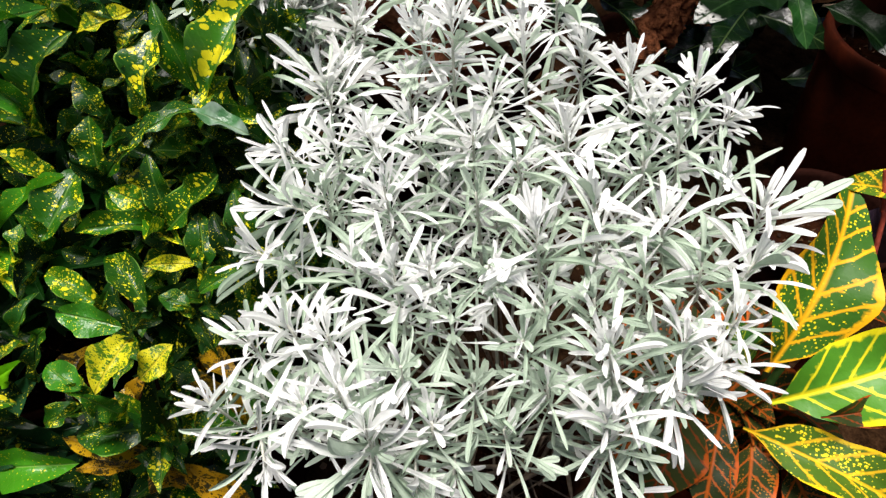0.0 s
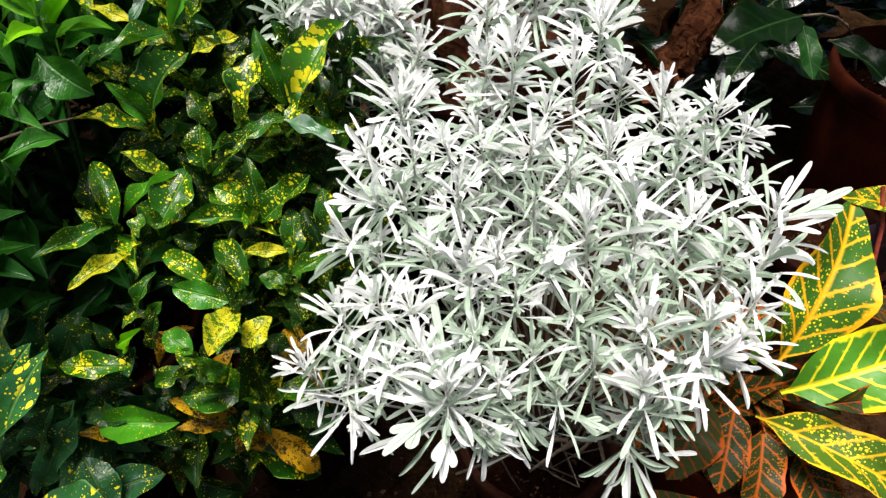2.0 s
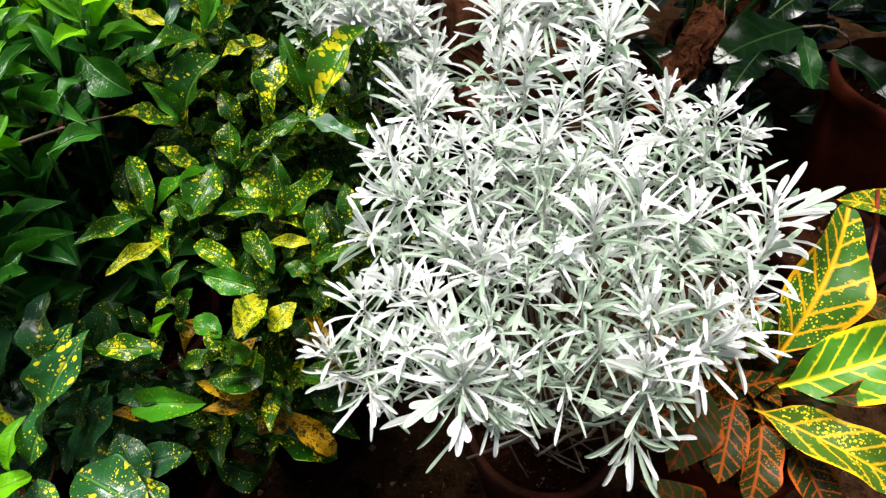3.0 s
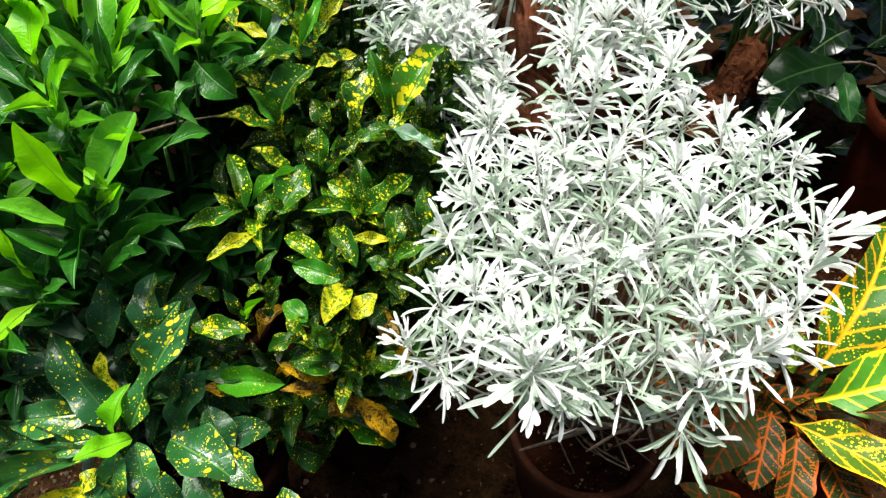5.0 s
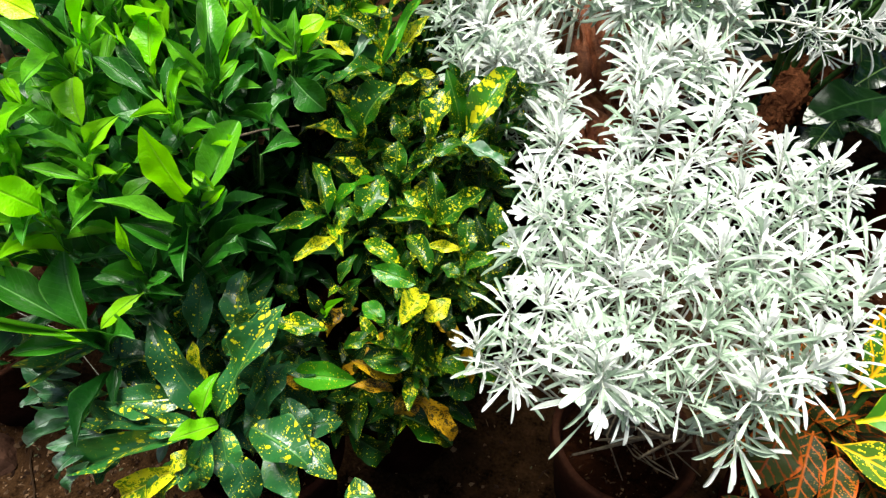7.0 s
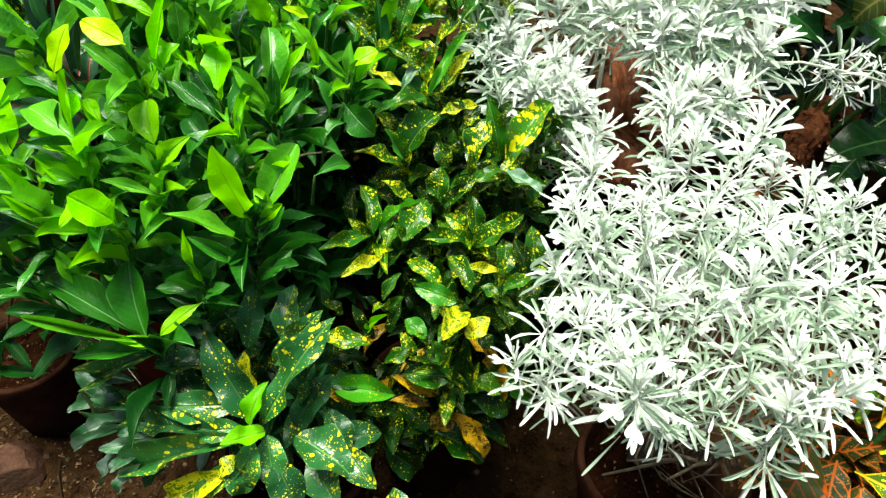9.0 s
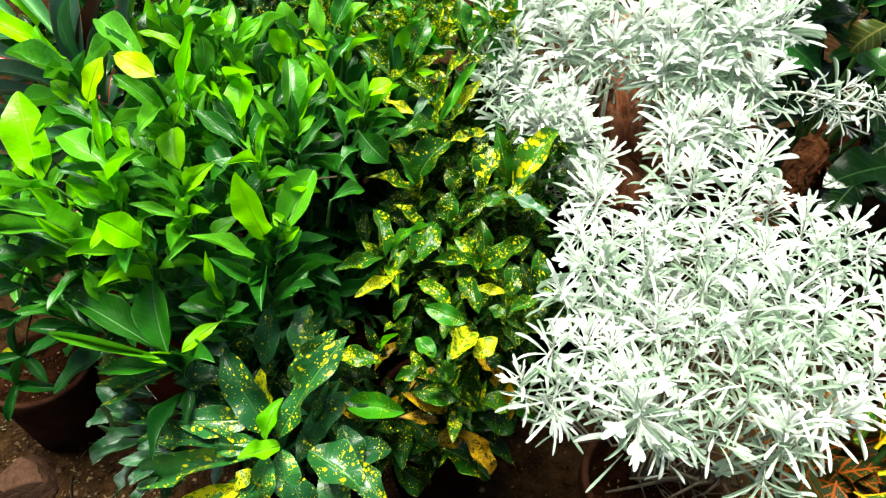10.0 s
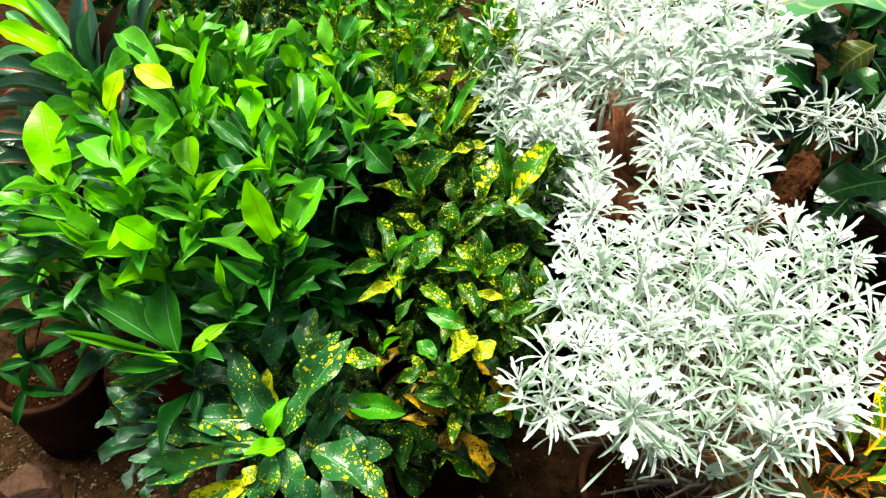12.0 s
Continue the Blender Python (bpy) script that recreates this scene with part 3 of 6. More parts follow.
def ring_body(profile, sides=40, wobble=0.0, seed=1, floor=True):
    """A turned body from (radius, height) pairs."""
    bm = bmesh.new()
    rows = []
    rng = random.Random(seed)
    for r, z in profile:
        rows.append([bm.verts.new((r * math.cos(6.2832 * k / sides) * (1 + rng.uniform(-wobble, wobble)), r * math.sin(6.2832 * k / sides) * (1 + rng.uniform(-wobble, wobble)), z)) for k in range(sides)])
    for a, b in zip(rows, rows[1:]):
        for k in range(sides):
            bm.faces.new((a[k], a[(k + 1) % sides], b[(k + 1) % sides], b[k])).smooth = True
    if floor:
        bm.faces.new(rows[0][::-1])
    return bm


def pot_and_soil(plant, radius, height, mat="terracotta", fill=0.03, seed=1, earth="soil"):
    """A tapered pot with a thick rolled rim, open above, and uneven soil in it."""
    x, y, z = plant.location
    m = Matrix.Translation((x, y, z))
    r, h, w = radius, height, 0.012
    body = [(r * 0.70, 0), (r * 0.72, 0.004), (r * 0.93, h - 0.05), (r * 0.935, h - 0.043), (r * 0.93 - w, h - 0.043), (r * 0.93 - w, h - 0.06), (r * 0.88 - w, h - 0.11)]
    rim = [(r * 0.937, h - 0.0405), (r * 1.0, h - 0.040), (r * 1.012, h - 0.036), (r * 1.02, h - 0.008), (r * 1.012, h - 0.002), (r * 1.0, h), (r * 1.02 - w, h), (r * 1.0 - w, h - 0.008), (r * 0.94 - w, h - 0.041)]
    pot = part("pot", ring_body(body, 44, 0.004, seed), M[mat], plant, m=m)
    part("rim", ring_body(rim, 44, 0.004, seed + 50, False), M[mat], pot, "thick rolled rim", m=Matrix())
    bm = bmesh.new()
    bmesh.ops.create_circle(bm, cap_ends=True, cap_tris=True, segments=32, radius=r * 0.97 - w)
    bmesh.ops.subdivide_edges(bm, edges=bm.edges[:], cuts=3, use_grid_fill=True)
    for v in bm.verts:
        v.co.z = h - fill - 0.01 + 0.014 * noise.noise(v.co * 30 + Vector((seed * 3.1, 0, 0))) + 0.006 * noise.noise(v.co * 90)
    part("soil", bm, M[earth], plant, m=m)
    rng = random.Random(seed + 900)
    bm = bmesh.new()
    for k in range(200):      # loose crumbs on the soil
        az, q, s = rng.uniform(0, 6.283), (r * 0.9 - w) * math.sqrt(rng.random()), rng.uniform(0.002, 0.006)
        o = Vector((q * math.cos(az), q * math.sin(az), h - fill - 0.004))
        ends = [bm.verts.new(o + Vector((rng.uniform(-1, 1), rng.uniform(-1, 1), rng.uniform(-0.8, 0.8))) * s) for _ in range(4)]
        for i, j, l in ((0, 1, 2), (0, 2, 3), (0, 3, 1), (1, 3, 2)):
            bm.faces.new((ends[i], ends[j], ends[l]))
    part("crumb_litter", bm, M["litter"], plant, m=m, kind="stuff")


# ---- ground ----
def ground_z(x):
    """The ground falls gently to the bare patch beside the green shrub."""
    t = max(0.0, min(1.0, (-0.62 - x) / 0.36))
    return -0.20 * t * t * (3 - 2 * t)


def ground_sheet():
    n, size = 160, 3.0
    vs, fs = [], []
    for i in range(n + 1):
        for j in range(n + 1):
            # fine in the middle, running out to the horizon
            a, b = 2 * i / n - 1, 2 * j / n - 1
            x, y = size * a * (1 + 260 * abs(a) ** 9), size * b * (1 + 260 * abs(b) ** 9)
            p = Vector((x, y, 0))
            vs.append((x, y, ground_z(x) + 0.012 * noise.noise(p * 5) + 0.006 * noise.noise(p * 22)))
    for i in range(n):
        for j in range(n):
            a = i * (n + 1) + j
            fs.append((a, a + n + 1, a + n + 2, a + 1))
    me = bpy.data.meshes.new("ground")
    me.from_pydata(vs, [], fs)
    me.materials.append(M["earth"])
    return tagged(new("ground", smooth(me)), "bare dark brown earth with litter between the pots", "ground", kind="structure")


ground_sheet()


# ---- silver-leaved shrubs ----
def silver_rosette(fol, tip, axis, reach, r, count, singles, rng, grade):
    """One leafy shoot: felted leaves in a spiral, short and upright at the tip, long and spreading below."""
    axis = Vector(axis).normalized()
    a = axis.orthogonal().normalized()
    b = axis.cross(a)
    turn = rng.uniform(0, 6.28)
    for i in range(count):
        s = (i + 0.5) / count
        az = turn + i * 2.39996 + rng.uniform(-0.25, 0.25)
        out = a * math.cos(az) + b * math.sin(az)
        spread = radians(10 + 80 * s ** 0.65 + rng.uniform(-22, 22))
        length = r * (0.46 + 0.62 * min(1, s * 2.2)) * rng.uniform(0.58, 1.32)
        foot = tip - axis * (reach * s ** 1.2)
        d = axis * math.cos(spread) + out * math.sin(spread)
        d.z -= 0.30 * s * rng.uniform(-0.1, 1.0)
        end = foot + d.normalized() * length
        lobed = rng.random() < 0.07
        v = rng.choice((8, 9, 10)) if lobed else rng.randrange(8)
        w = length * 0.34 if lobed else r * rng.uniform(0.064, 0.114)
        # more grey leaves low down and on dim shoots: age plus painted shade
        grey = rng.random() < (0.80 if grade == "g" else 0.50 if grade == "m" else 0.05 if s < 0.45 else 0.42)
        n = axis * 0.8 - out * 0.5 * (1 - s) + Vector((0, -0.15, 0.5))
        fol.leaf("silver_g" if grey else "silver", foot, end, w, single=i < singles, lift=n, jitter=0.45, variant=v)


silver = thing("silver_shrub", (0.09, 0.36, 0.0), "bushy potted shrub with narrow silvery white felted leaves", "shrub", "silver shrubs")
pot_and_soil(silver, 0.125, 0.22, "brown_pot", seed=2)
silver_leaves = Foliage(silver, "silver", 5)
silver_rng = random.Random(21)
SILVER_CORE = Vector((0.09, 0.36, 0.36))


def silver_shoot(tip, axis, reach, r, grade):
    """A shoot from the heart of the shrub to its tip, leafy at the end and thinly below."""
    tip, axis = Vector(tip), Vector(axis)
    low = tip - axis * reach
    away = low - SILVER_CORE
    foot = SILVER_CORE + Vector((away.x * 0.12, 0.03 + away.y * 0.10, -0.18))
    bare = foot.lerp(low, 0.6)
    wood = part("stem", tube([foot, Vector((foot.x, foot.y, foot.z + 0.14)), bare], [0.0018, 0.0016, 0.0015]), M["old_stem"], silver, "bare woody stem")
    part("shoot", tube([bare, low, low.lerp(tip, 0.5), tip], [0.0015, 0.0014, 0.0013, 0.0011]), M["silver_stem"], wood, "felted silvery shoot", Matrix.Translation(wood.location))
    silver_rosette(silver_leaves, tip, axis, reach, r, silver_rng.randint(36, 42) if grade == "t" else silver_rng.randint(26, 32) if grade == "b" else silver_rng.randint(20, 25), 4, silver_rng, grade)
    under = low.lerp(foot, 0.10) + Vector((silver_rng.uniform(-0.02, 0.02), silver_rng.uniform(-0.02, 0.02), 0))
    if grade == "t":
        silver_rosette(silver_leaves, low.lerp(foot, 0.22), axis + Vector((0, 0, 0.2)), 0.06, r, 18, 0, silver_rng, "m")
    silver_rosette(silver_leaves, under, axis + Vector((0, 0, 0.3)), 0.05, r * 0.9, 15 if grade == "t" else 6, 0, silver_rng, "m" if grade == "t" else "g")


silver_shoot((-0.192, 0.231, 0.628), (-0.33, 0.03, 0.94), 0.065, 0.043, "b")
silver_shoot((-0.155, 0.265, 0.664), (-0.09, -0.10, 0.99), 0.055, 0.046, "b")
silver_shoot((-0.118, 0.261, 0.692), (-0.15, -0.06, 0.99), 0.057, 0.047, "b")
silver_shoot((-0.087, 0.254, 0.690), (-0.02, -0.05, 1.00), 0.057, 0.041, "b")
silver_shoot((-0.054, 0.182, 0.687), (-0.11, 0.13, 0.99), 0.068, 0.064, "b")
silver_shoot((-0.051, 0.161, 0.663), (0.02, -0.92, 0.38), 0.050, 0.060, "g")
silver_shoot((-0.132, 0.366, 0.711), (-0.51, -0.39, 0.77), 0.054, 0.056, "b")
silver_shoot((-0.141, 0.420, 0.722), (-0.40, -0.39, 0.83), 0.051, 0.044, "t")
silver_shoot((-0.111, 0.502, 0.730), (-0.06, -0.16, 0.99), 0.053, 0.060, "t")
silver_shoot((-0.060, 0.392, 0.768), (-0.20, -0.19, 0.96), 0.053, 0.038, "t")
silver_shoot((-0.027, 0.419, 0.758), (-0.18, -0.13, 0.97), 0.055, 0.036, "t")
silver_shoot((-0.047, 0.361, 0.739), (-0.07, -0.01, 1.00), 0.059, 0.041, "t")
silver_shoot((-0.037, 0.286, 0.730), (-0.09, 0.13, 0.99), 0.068, 0.051, "b")
silver_shoot((-0.010, 0.285, 0.736), (-0.04, -0.04, 1.00), 0.058, 0.035, "b")
silver_shoot((0.007, 0.492, 0.806), (-0.05, 0.18, 0.98), 0.072, 0.048, "t")
silver_shoot((-0.018, 0.556, 0.822), (-0.04, -0.03, 1.00), 0.058, 0.050, "t")
silver_shoot((0.065, 0.474, 0.806), (-0.13, 0.27, 0.95), 0.083, 0.050, "t")
silver_shoot((0.101, 0.540, 0.807), (-0.11, -0.02, 0.99), 0.059, 0.054, "t")
silver_shoot((0.058, 0.372, 0.756), (-0.21, -0.22, 0.95), 0.052, 0.039, "g")
silver_shoot((0.069, 0.312, 0.746), (-0.15, 0.11, 0.98), 0.067, 0.052, "b")
silver_shoot((0.115, 0.339, 0.751), (-0.18, 0.16, 0.97), 0.072, 0.056, "b")
silver_shoot((0.112, 0.272, 0.712), (-0.23, -0.04, 0.97), 0.059, 0.043, "g")
silver_shoot((0.162, 0.472, 0.768), (-0.20, 0.03, 0.98), 0.062, 0.049, "t")
silver_shoot((0.215, 0.456, 0.771), (-0.11, 0.06, 0.99), 0.064, 0.048, "t")
silver_shoot((0.197, 0.410, 0.747), (-0.21, -0.07, 0.98), 0.058, 0.041, "g")
silver_shoot((0.265, 0.363, 0.714), (-0.15, -0.02, 0.99), 0.059, 0.060, "b")
silver_shoot((0.249, 0.315, 0.701), (-0.02, -0.04, 1.00), 0.058, 0.060, "b")
silver_shoot((0.123, 0.244, 0.692), (-0.24, 0.02, 0.97), 0.063, 0.049, "b")
silver_shoot((0.185, 0.254, 0.685), (-0.13, 0.06, 0.99), 0.064, 0.050, "b")
silver_shoot((0.121, 0.206, 0.658), (-0.22, 0.15, 0.96), 0.072, 0.059, "b")
silver_shoot((0.124, 0.171, 0.556), (-0.32, -0.94, 0.13), 0.064, 0.057, "g")
silver_shoot((0.187, 0.238, 0.626), (0.03, -0.69, 0.73), 0.045, 0.064, "b")
silver_shoot((0.060, 0.249, 0.691), (-0.17, -0.05, 0.98), 0.058, 0.048, "g")
silver_shoot((0.034, 0.290, 0.729), (-0.15, -0.15, 0.98), 0.054, 0.035, "g")
silver_shoot((0.232, 0.379, 0.726), (-0.15, -0.08, 0.99), 0.056, 0.045, "g")
silver_shoot((-0.030, 0.220, 0.705), (-0.02, -0.02, 1.00), 0.059, 0.041, "g")
silver_shoot((-0.137, 0.180, 0.617), (0.34, -0.86, 0.37), 0.053, 0.046, "b")
silver_shoot((0.223, 0.251, 0.655), (-0.05, -0.23, 0.97), 0.051, 0.045, "b")
silver_shoot((0.233, 0.276, 0.677), (-0.06, -0.17, 0.98), 0.053, 0.043, "b")
silver_shoot((0.005, 0.254, 0.729), (-0.06, -0.06, 1.00), 0.057, 0.035, "g")
silver_shoot((-0.092, 0.410, 0.741), (-0.05, -0.11, 0.99), 0.055, 0.040, "t")
silver_shoot((-0.099, 0.372, 0.719), (-0.04, -0.08, 1.00), 0.056, 0.047, "g")
silver_shoot((-0.071, 0.311, 0.708), (-0.01, -0.05, 1.00), 0.057, 0.045, "g")
silver_shoot((0.024, 0.402, 0.759), (-0.07, -0.13, 0.99), 0.054, 0.042, "t")
silver_shoot((0.100, 0.404, 0.760), (-0.16, -0.04, 0.99), 0.058, 0.042, "t")
silver_shoot((0.130, 0.511, 0.762), (-0.05, -0.04, 1.00), 0.057, 0.043, "t")
silver_shoot((0.026, 0.351, 0.743), (-0.08, -0.10, 0.99), 0.055, 0.039, "g")
silver_shoot((0.164, 0.389, 0.745), (-0.18, -0.11, 0.98), 0.056, 0.039, "g")
silver_shoot((0.173, 0.341, 0.728), (-0.24, -0.00, 0.97), 0.061, 0.051, "b")
silver_shoot((0.206, 0.314, 0.701), (-0.23, -0.04, 0.97), 0.059, 0.045, "g")
silver_shoot((0.075, 0.270, 0.712), (-0.19, -0.04, 0.98), 0.059, 0.043, "g")
silver_shoot((0.154, 0.294, 0.713), (-0.23, -0.05, 0.97), 0.059, 0.042, "g")
silver_shoot((-0.076, 0.211, 0.692), (-0.05, -0.04, 1.00), 0.058, 0.041, "b")
silver_shoot((-0.105, 0.211, 0.667), (-0.11, 0.02, 0.99), 0.061, 0.044, "b")
silver_shoot((-0.008, 0.192, 0.674), (-0.04, 0.03, 1.00), 0.061, 0.044, "b")
silver_shoot((0.022, 0.220, 0.679), (-0.08, -0.07, 0.99), 0.057, 0.042, "g")
silver_shoot((0.078, 0.225, 0.666), (-0.18, 0.02, 0.98), 0.062, 0.043, "g")
silver_shoot((0.046, 0.199, 0.644), (-0.15, -0.02, 0.99), 0.059, 0.040, "g")
silver_shoot((-0.032, 0.486, 0.744), (-0.06, -0.12, 0.99), 0.054, 0.043, "t")
silver_shoot((0.039, 0.435, 0.777), (-0.15, -0.16, 0.98), 0.053, 0.039, "t")
silver_shoot((-0.019, 0.501, 0.786), (-0.08, -0.18, 0.98), 0.052, 0.042, "t")
silver_shoot((-0.154, 0.333, 0.689), (-0.33, -0.33, 0.89), 0.051, 0.045, "b")
silver_shoot((-0.124, 0.324, 0.683), (-0.17, -0.12, 0.98), 0.055, 0.042, "g")
silver_shoot((0.176, 0.433, 0.754), (-0.19, -0.13, 0.97), 0.055, 0.040, "t")
silver_shoot((0.250, 0.438, 0.752), (0.09, -0.33, 0.94), 0.048, 0.035, "t")
silver_shoot((-0.146, 0.231, 0.643), (-0.13, -0.04, 0.99), 0.058, 0.039, "g")
silver_shoot((0.008, 0.167, 0.636), (-0.08, -0.93, 0.37), 0.051, 0.042, "g")
silver_shoot((-0.019, 0.152, 0.640), (0.06, -0.92, 0.40), 0.050, 0.043, "g")
silver_shoot((0.152, 0.197, 0.610), (-0.20, -0.93, 0.32), 0.053, 0.047, "g")
for twig in ([(0.017, 0.242, 0.442), (0.049, 0.228, 0.404), (0.086, 0.227, 0.377)],
             [(0.027, 0.235, 0.436), (0.072, 0.226, 0.402), (0.120, 0.220, 0.371)],
             [(0.053, 0.240, 0.440), (0.105, 0.236, 0.411), (0.150, 0.225, 0.376)],
             [(0.073, 0.217, 0.421), (0.105, 0.238, 0.412), (0.139, 0.252, 0.398)],
             [(0.105, 0.200, 0.407), (0.079, 0.218, 0.396), (0.051, 0.245, 0.392)],
             [(0.005, 0.235, 0.436), (0.026, 0.217, 0.395), (0.042, 0.209, 0.363)]):      # bare dry twigs under the leaves
    part("twig", tube([Vector((0.06, 0.36, 0.40))] + twig, [0.0022, 0.0016, 0.0013, 0.0008], 5), M["old_stem"], silver, "bare dry brown twig")
silver_leaves.finish()
for k in range(9):       # bare brown twigs under the foliage
    q = (-0.04 + 0.028 * k, 0.205 + 0.012 * (k % 3), 0.425 + 0.014 * (k * 2 % 5))
    pts = [Vector((0.10 + 0.006 * k, 0.34, 0.27)), Vector((0.10 + 0.008 * k, 0.29, 0.40)), Vector((0.07 + 0.01 * k, 0.245, 0.435)), Vector(q) * 0.6 + Vector((0.07 + 0.01 * k, 0.245, 0.435)) * 0.4, Vector(q)]
    part("twig", tube(pts, [0.0045, 0.004, 0.003, 0.0024, 0.0016]), M["old_stem"], silver, "bare brown twig")

silver_back = thing("silver_shrub", (-0.03, 0.87, 0.0), "taller potted silver shrub with bare dark stems below", "shrub", "silver shrubs")
pot_and_soil(silver_back, 0.19, 0.57, "black_pot", 0.015, seed=4, earth="red_soil")
back_leaves = Foliage(silver_back, "silver", 8)
back_rng = random.Random(33)
BACK_CORE = Vector((-0.07, 1.04, 0.74))


def back_shoot(tip, axis, reach, r, grade):
    tip, axis = Vector(tip), Vector(axis)
    low = tip - axis * reach
    away = low - BACK_CORE
    pts = bent(BACK_CORE + away * 0.12, low, 0.02) + [low.lerp(tip, 0.5), tip]
    part("stem", tube(pts, [0.0034 - 0.0021 * k / (len(pts) - 1) for k in range(len(pts))]), M["silver_stem"], silver_back)
    silver_rosette(back_leaves, tip, axis, reach, r * 0.76, 48 if grade == "b" else 20, 6, back_rng, grade)
    silver_rosette(back_leaves, low, axis + Vector((0, 0, 0.3)), 0.06, r * 0.74, 22, 0, back_rng, "m")


back_shoot((-0.266, 0.782, 0.843), (0.06, -0.17, 0.98), 0.057, 0.070, "b")
back_shoot((-0.185, 0.788, 0.846), (-0.17, -0.14, 0.97), 0.061, 0.072, "b")
back_shoot((-0.104, 0.771, 0.849), (-0.22, -0.22, 0.95), 0.058, 0.070, "b")
back_shoot((-0.022, 0.785, 0.877), (-0.28, -0.19, 0.94), 0.061, 0.078, "b")
back_shoot((-0.025, 0.746, 0.835), (-0.27, -0.28, 0.92), 0.056, 0.071, "b")
back_shoot((0.079, 0.795, 0.877), (-0.27, -0.18, 0.95), 0.061, 0.086, "b")
back_shoot((0.029, 0.757, 0.848), (-0.31, -0.30, 0.90), 0.057, 0.071, "b")
back_shoot((0.136, 0.761, 0.816), (-0.13, -0.31, 0.94), 0.053, 0.087, "b")
back_shoot((0.120, 0.816, 0.888), (-0.22, -0.24, 0.94), 0.057, 0.075, "b")
back_shoot((-0.286, 0.710, 0.781), (-0.25, -0.32, 0.91), 0.055, 0.060, "g")
back_shoot((-0.231, 0.705, 0.775), (-0.12, -0.22, 0.97), 0.056, 0.077, "b")
back_shoot((-0.180, 0.722, 0.779), (0.03, -0.27, 0.96), 0.053, 0.069, "b")
back_shoot((-0.267, 0.664, 0.744), (-0.26, -0.29, 0.92), 0.056, 0.069, "g")
back_shoot((-0.208, 0.679, 0.739), (-0.10, -0.19, 0.98), 0.058, 0.069, "b")
back_shoot((-0.144, 0.688, 0.744), (0.07, -0.16, 0.98), 0.058, 0.069, "b")
back_shoot((0.043, 0.687, 0.779), (-0.16, -0.16, 0.97), 0.060, 0.078, "b")
back_shoot((0.000, 0.690, 0.771), (-0.28, -0.30, 0.91), 0.056, 0.071, "b")
back_shoot((0.090, 0.676, 0.782), (-0.19, -0.30, 0.94), 0.054, 0.069, "b")
back_shoot((-0.070, 0.796, 0.886), (-0.25, -0.19, 0.95), 0.060, 0.071, "b")
back_shoot((-0.153, 0.805, 0.878), (-0.19, -0.24, 0.95), 0.057, 0.071, "b")
back_shoot((-0.231, 0.819, 0.882), (-0.14, -0.23, 0.96), 0.056, 0.070, "b")
back_shoot((-0.315, 0.798, 0.865), (-0.16, -0.30, 0.94), 0.054, 0.066, "g")
back_shoot((-0.136, 0.739, 0.798), (0.04, -0.99, -0.13), 0.070, 0.063, "g")
back_shoot((-0.028, 0.713, 0.795), (-0.03, -0.99, -0.11), 0.069, 0.075, "g")
back_shoot((0.123, 0.702, 0.788), (-0.17, -0.98, -0.14), 0.074, 0.057, "g")
back_shoot((0.053, 0.718, 0.815), (-0.02, -0.99, -0.11), 0.069, 0.064, "g")
back_shoot((0.027, 0.813, 0.906), (-0.32, -0.27, 0.91), 0.058, 0.074, "b")
back_shoot((0.157, 0.834, 0.895), (-0.24, -0.25, 0.94), 0.057, 0.073, "b")
back_shoot((-0.034, 0.831, 0.929), (-0.28, -0.29, 0.92), 0.056, 0.073, "b")
back_shoot((-0.124, 0.831, 0.919), (-0.22, -0.27, 0.94), 0.056, 0.070, "b")
back_shoot((0.066, 0.854, 0.942), (-0.34, -0.30, 0.89), 0.057, 0.075, "b")
back_shoot((-0.210, 0.846, 0.923), (-0.16, -0.27, 0.95), 0.055, 0.069, "b")
back_shoot((-0.275, 0.838, 0.909), (-0.11, -0.25, 0.96), 0.055, 0.070, "b")
back_shoot((0.142, 0.866, 0.938), (-0.24, -0.28, 0.93), 0.056, 0.069, "b")
back_shoot((0.004, 0.865, 0.968), (-0.31, -0.32, 0.89), 0.056, 0.071, "b")
back_shoot((-0.106, 0.864, 0.965), (-0.23, -0.31, 0.92), 0.055, 0.070, "b")
back_shoot((-0.311, 0.741, 0.804), (-0.24, -0.33, 0.91), 0.054, 0.058, "g")
back_shoot((-0.262, 0.740, 0.801), (-0.19, -0.32, 0.93), 0.054, 0.064, "b")
back_shoot((-0.074, 0.738, 0.817), (-0.00, -0.99, -0.13), 0.070, 0.057, "g")
back_shoot((-0.154, 0.705, 0.764), (0.02, -0.13, 0.99), 0.055, 0.058, "b")
back_shoot((-0.173, 0.685, 0.746), (-0.05, -0.19, 0.98), 0.053, 0.054, "b")
back_shoot((-0.127, 0.672, 0.737), (0.07, -0.19, 0.98), 0.053, 0.059, "b")
back_shoot((-0.165, 0.655, 0.720), (-0.00, -0.20, 0.98), 0.053, 0.054, "b")
back_shoot((-0.093, 0.632, 0.713), (0.20, -0.23, 0.95), 0.052, 0.060, "b")
back_shoot((-0.142, 0.627, 0.700), (0.03, -0.20, 0.98), 0.053, 0.054, "g")
back_shoot((-0.179, 0.620, 0.692), (-0.03, -0.27, 0.96), 0.051, 0.049, "g")
back_shoot((-0.107, 0.595, 0.687), (0.10, -0.24, 0.97), 0.051, 0.053, "b")
back_shoot((-0.207, 0.681, 0.745), (-0.12, -0.19, 0.97), 0.054, 0.049, "b")
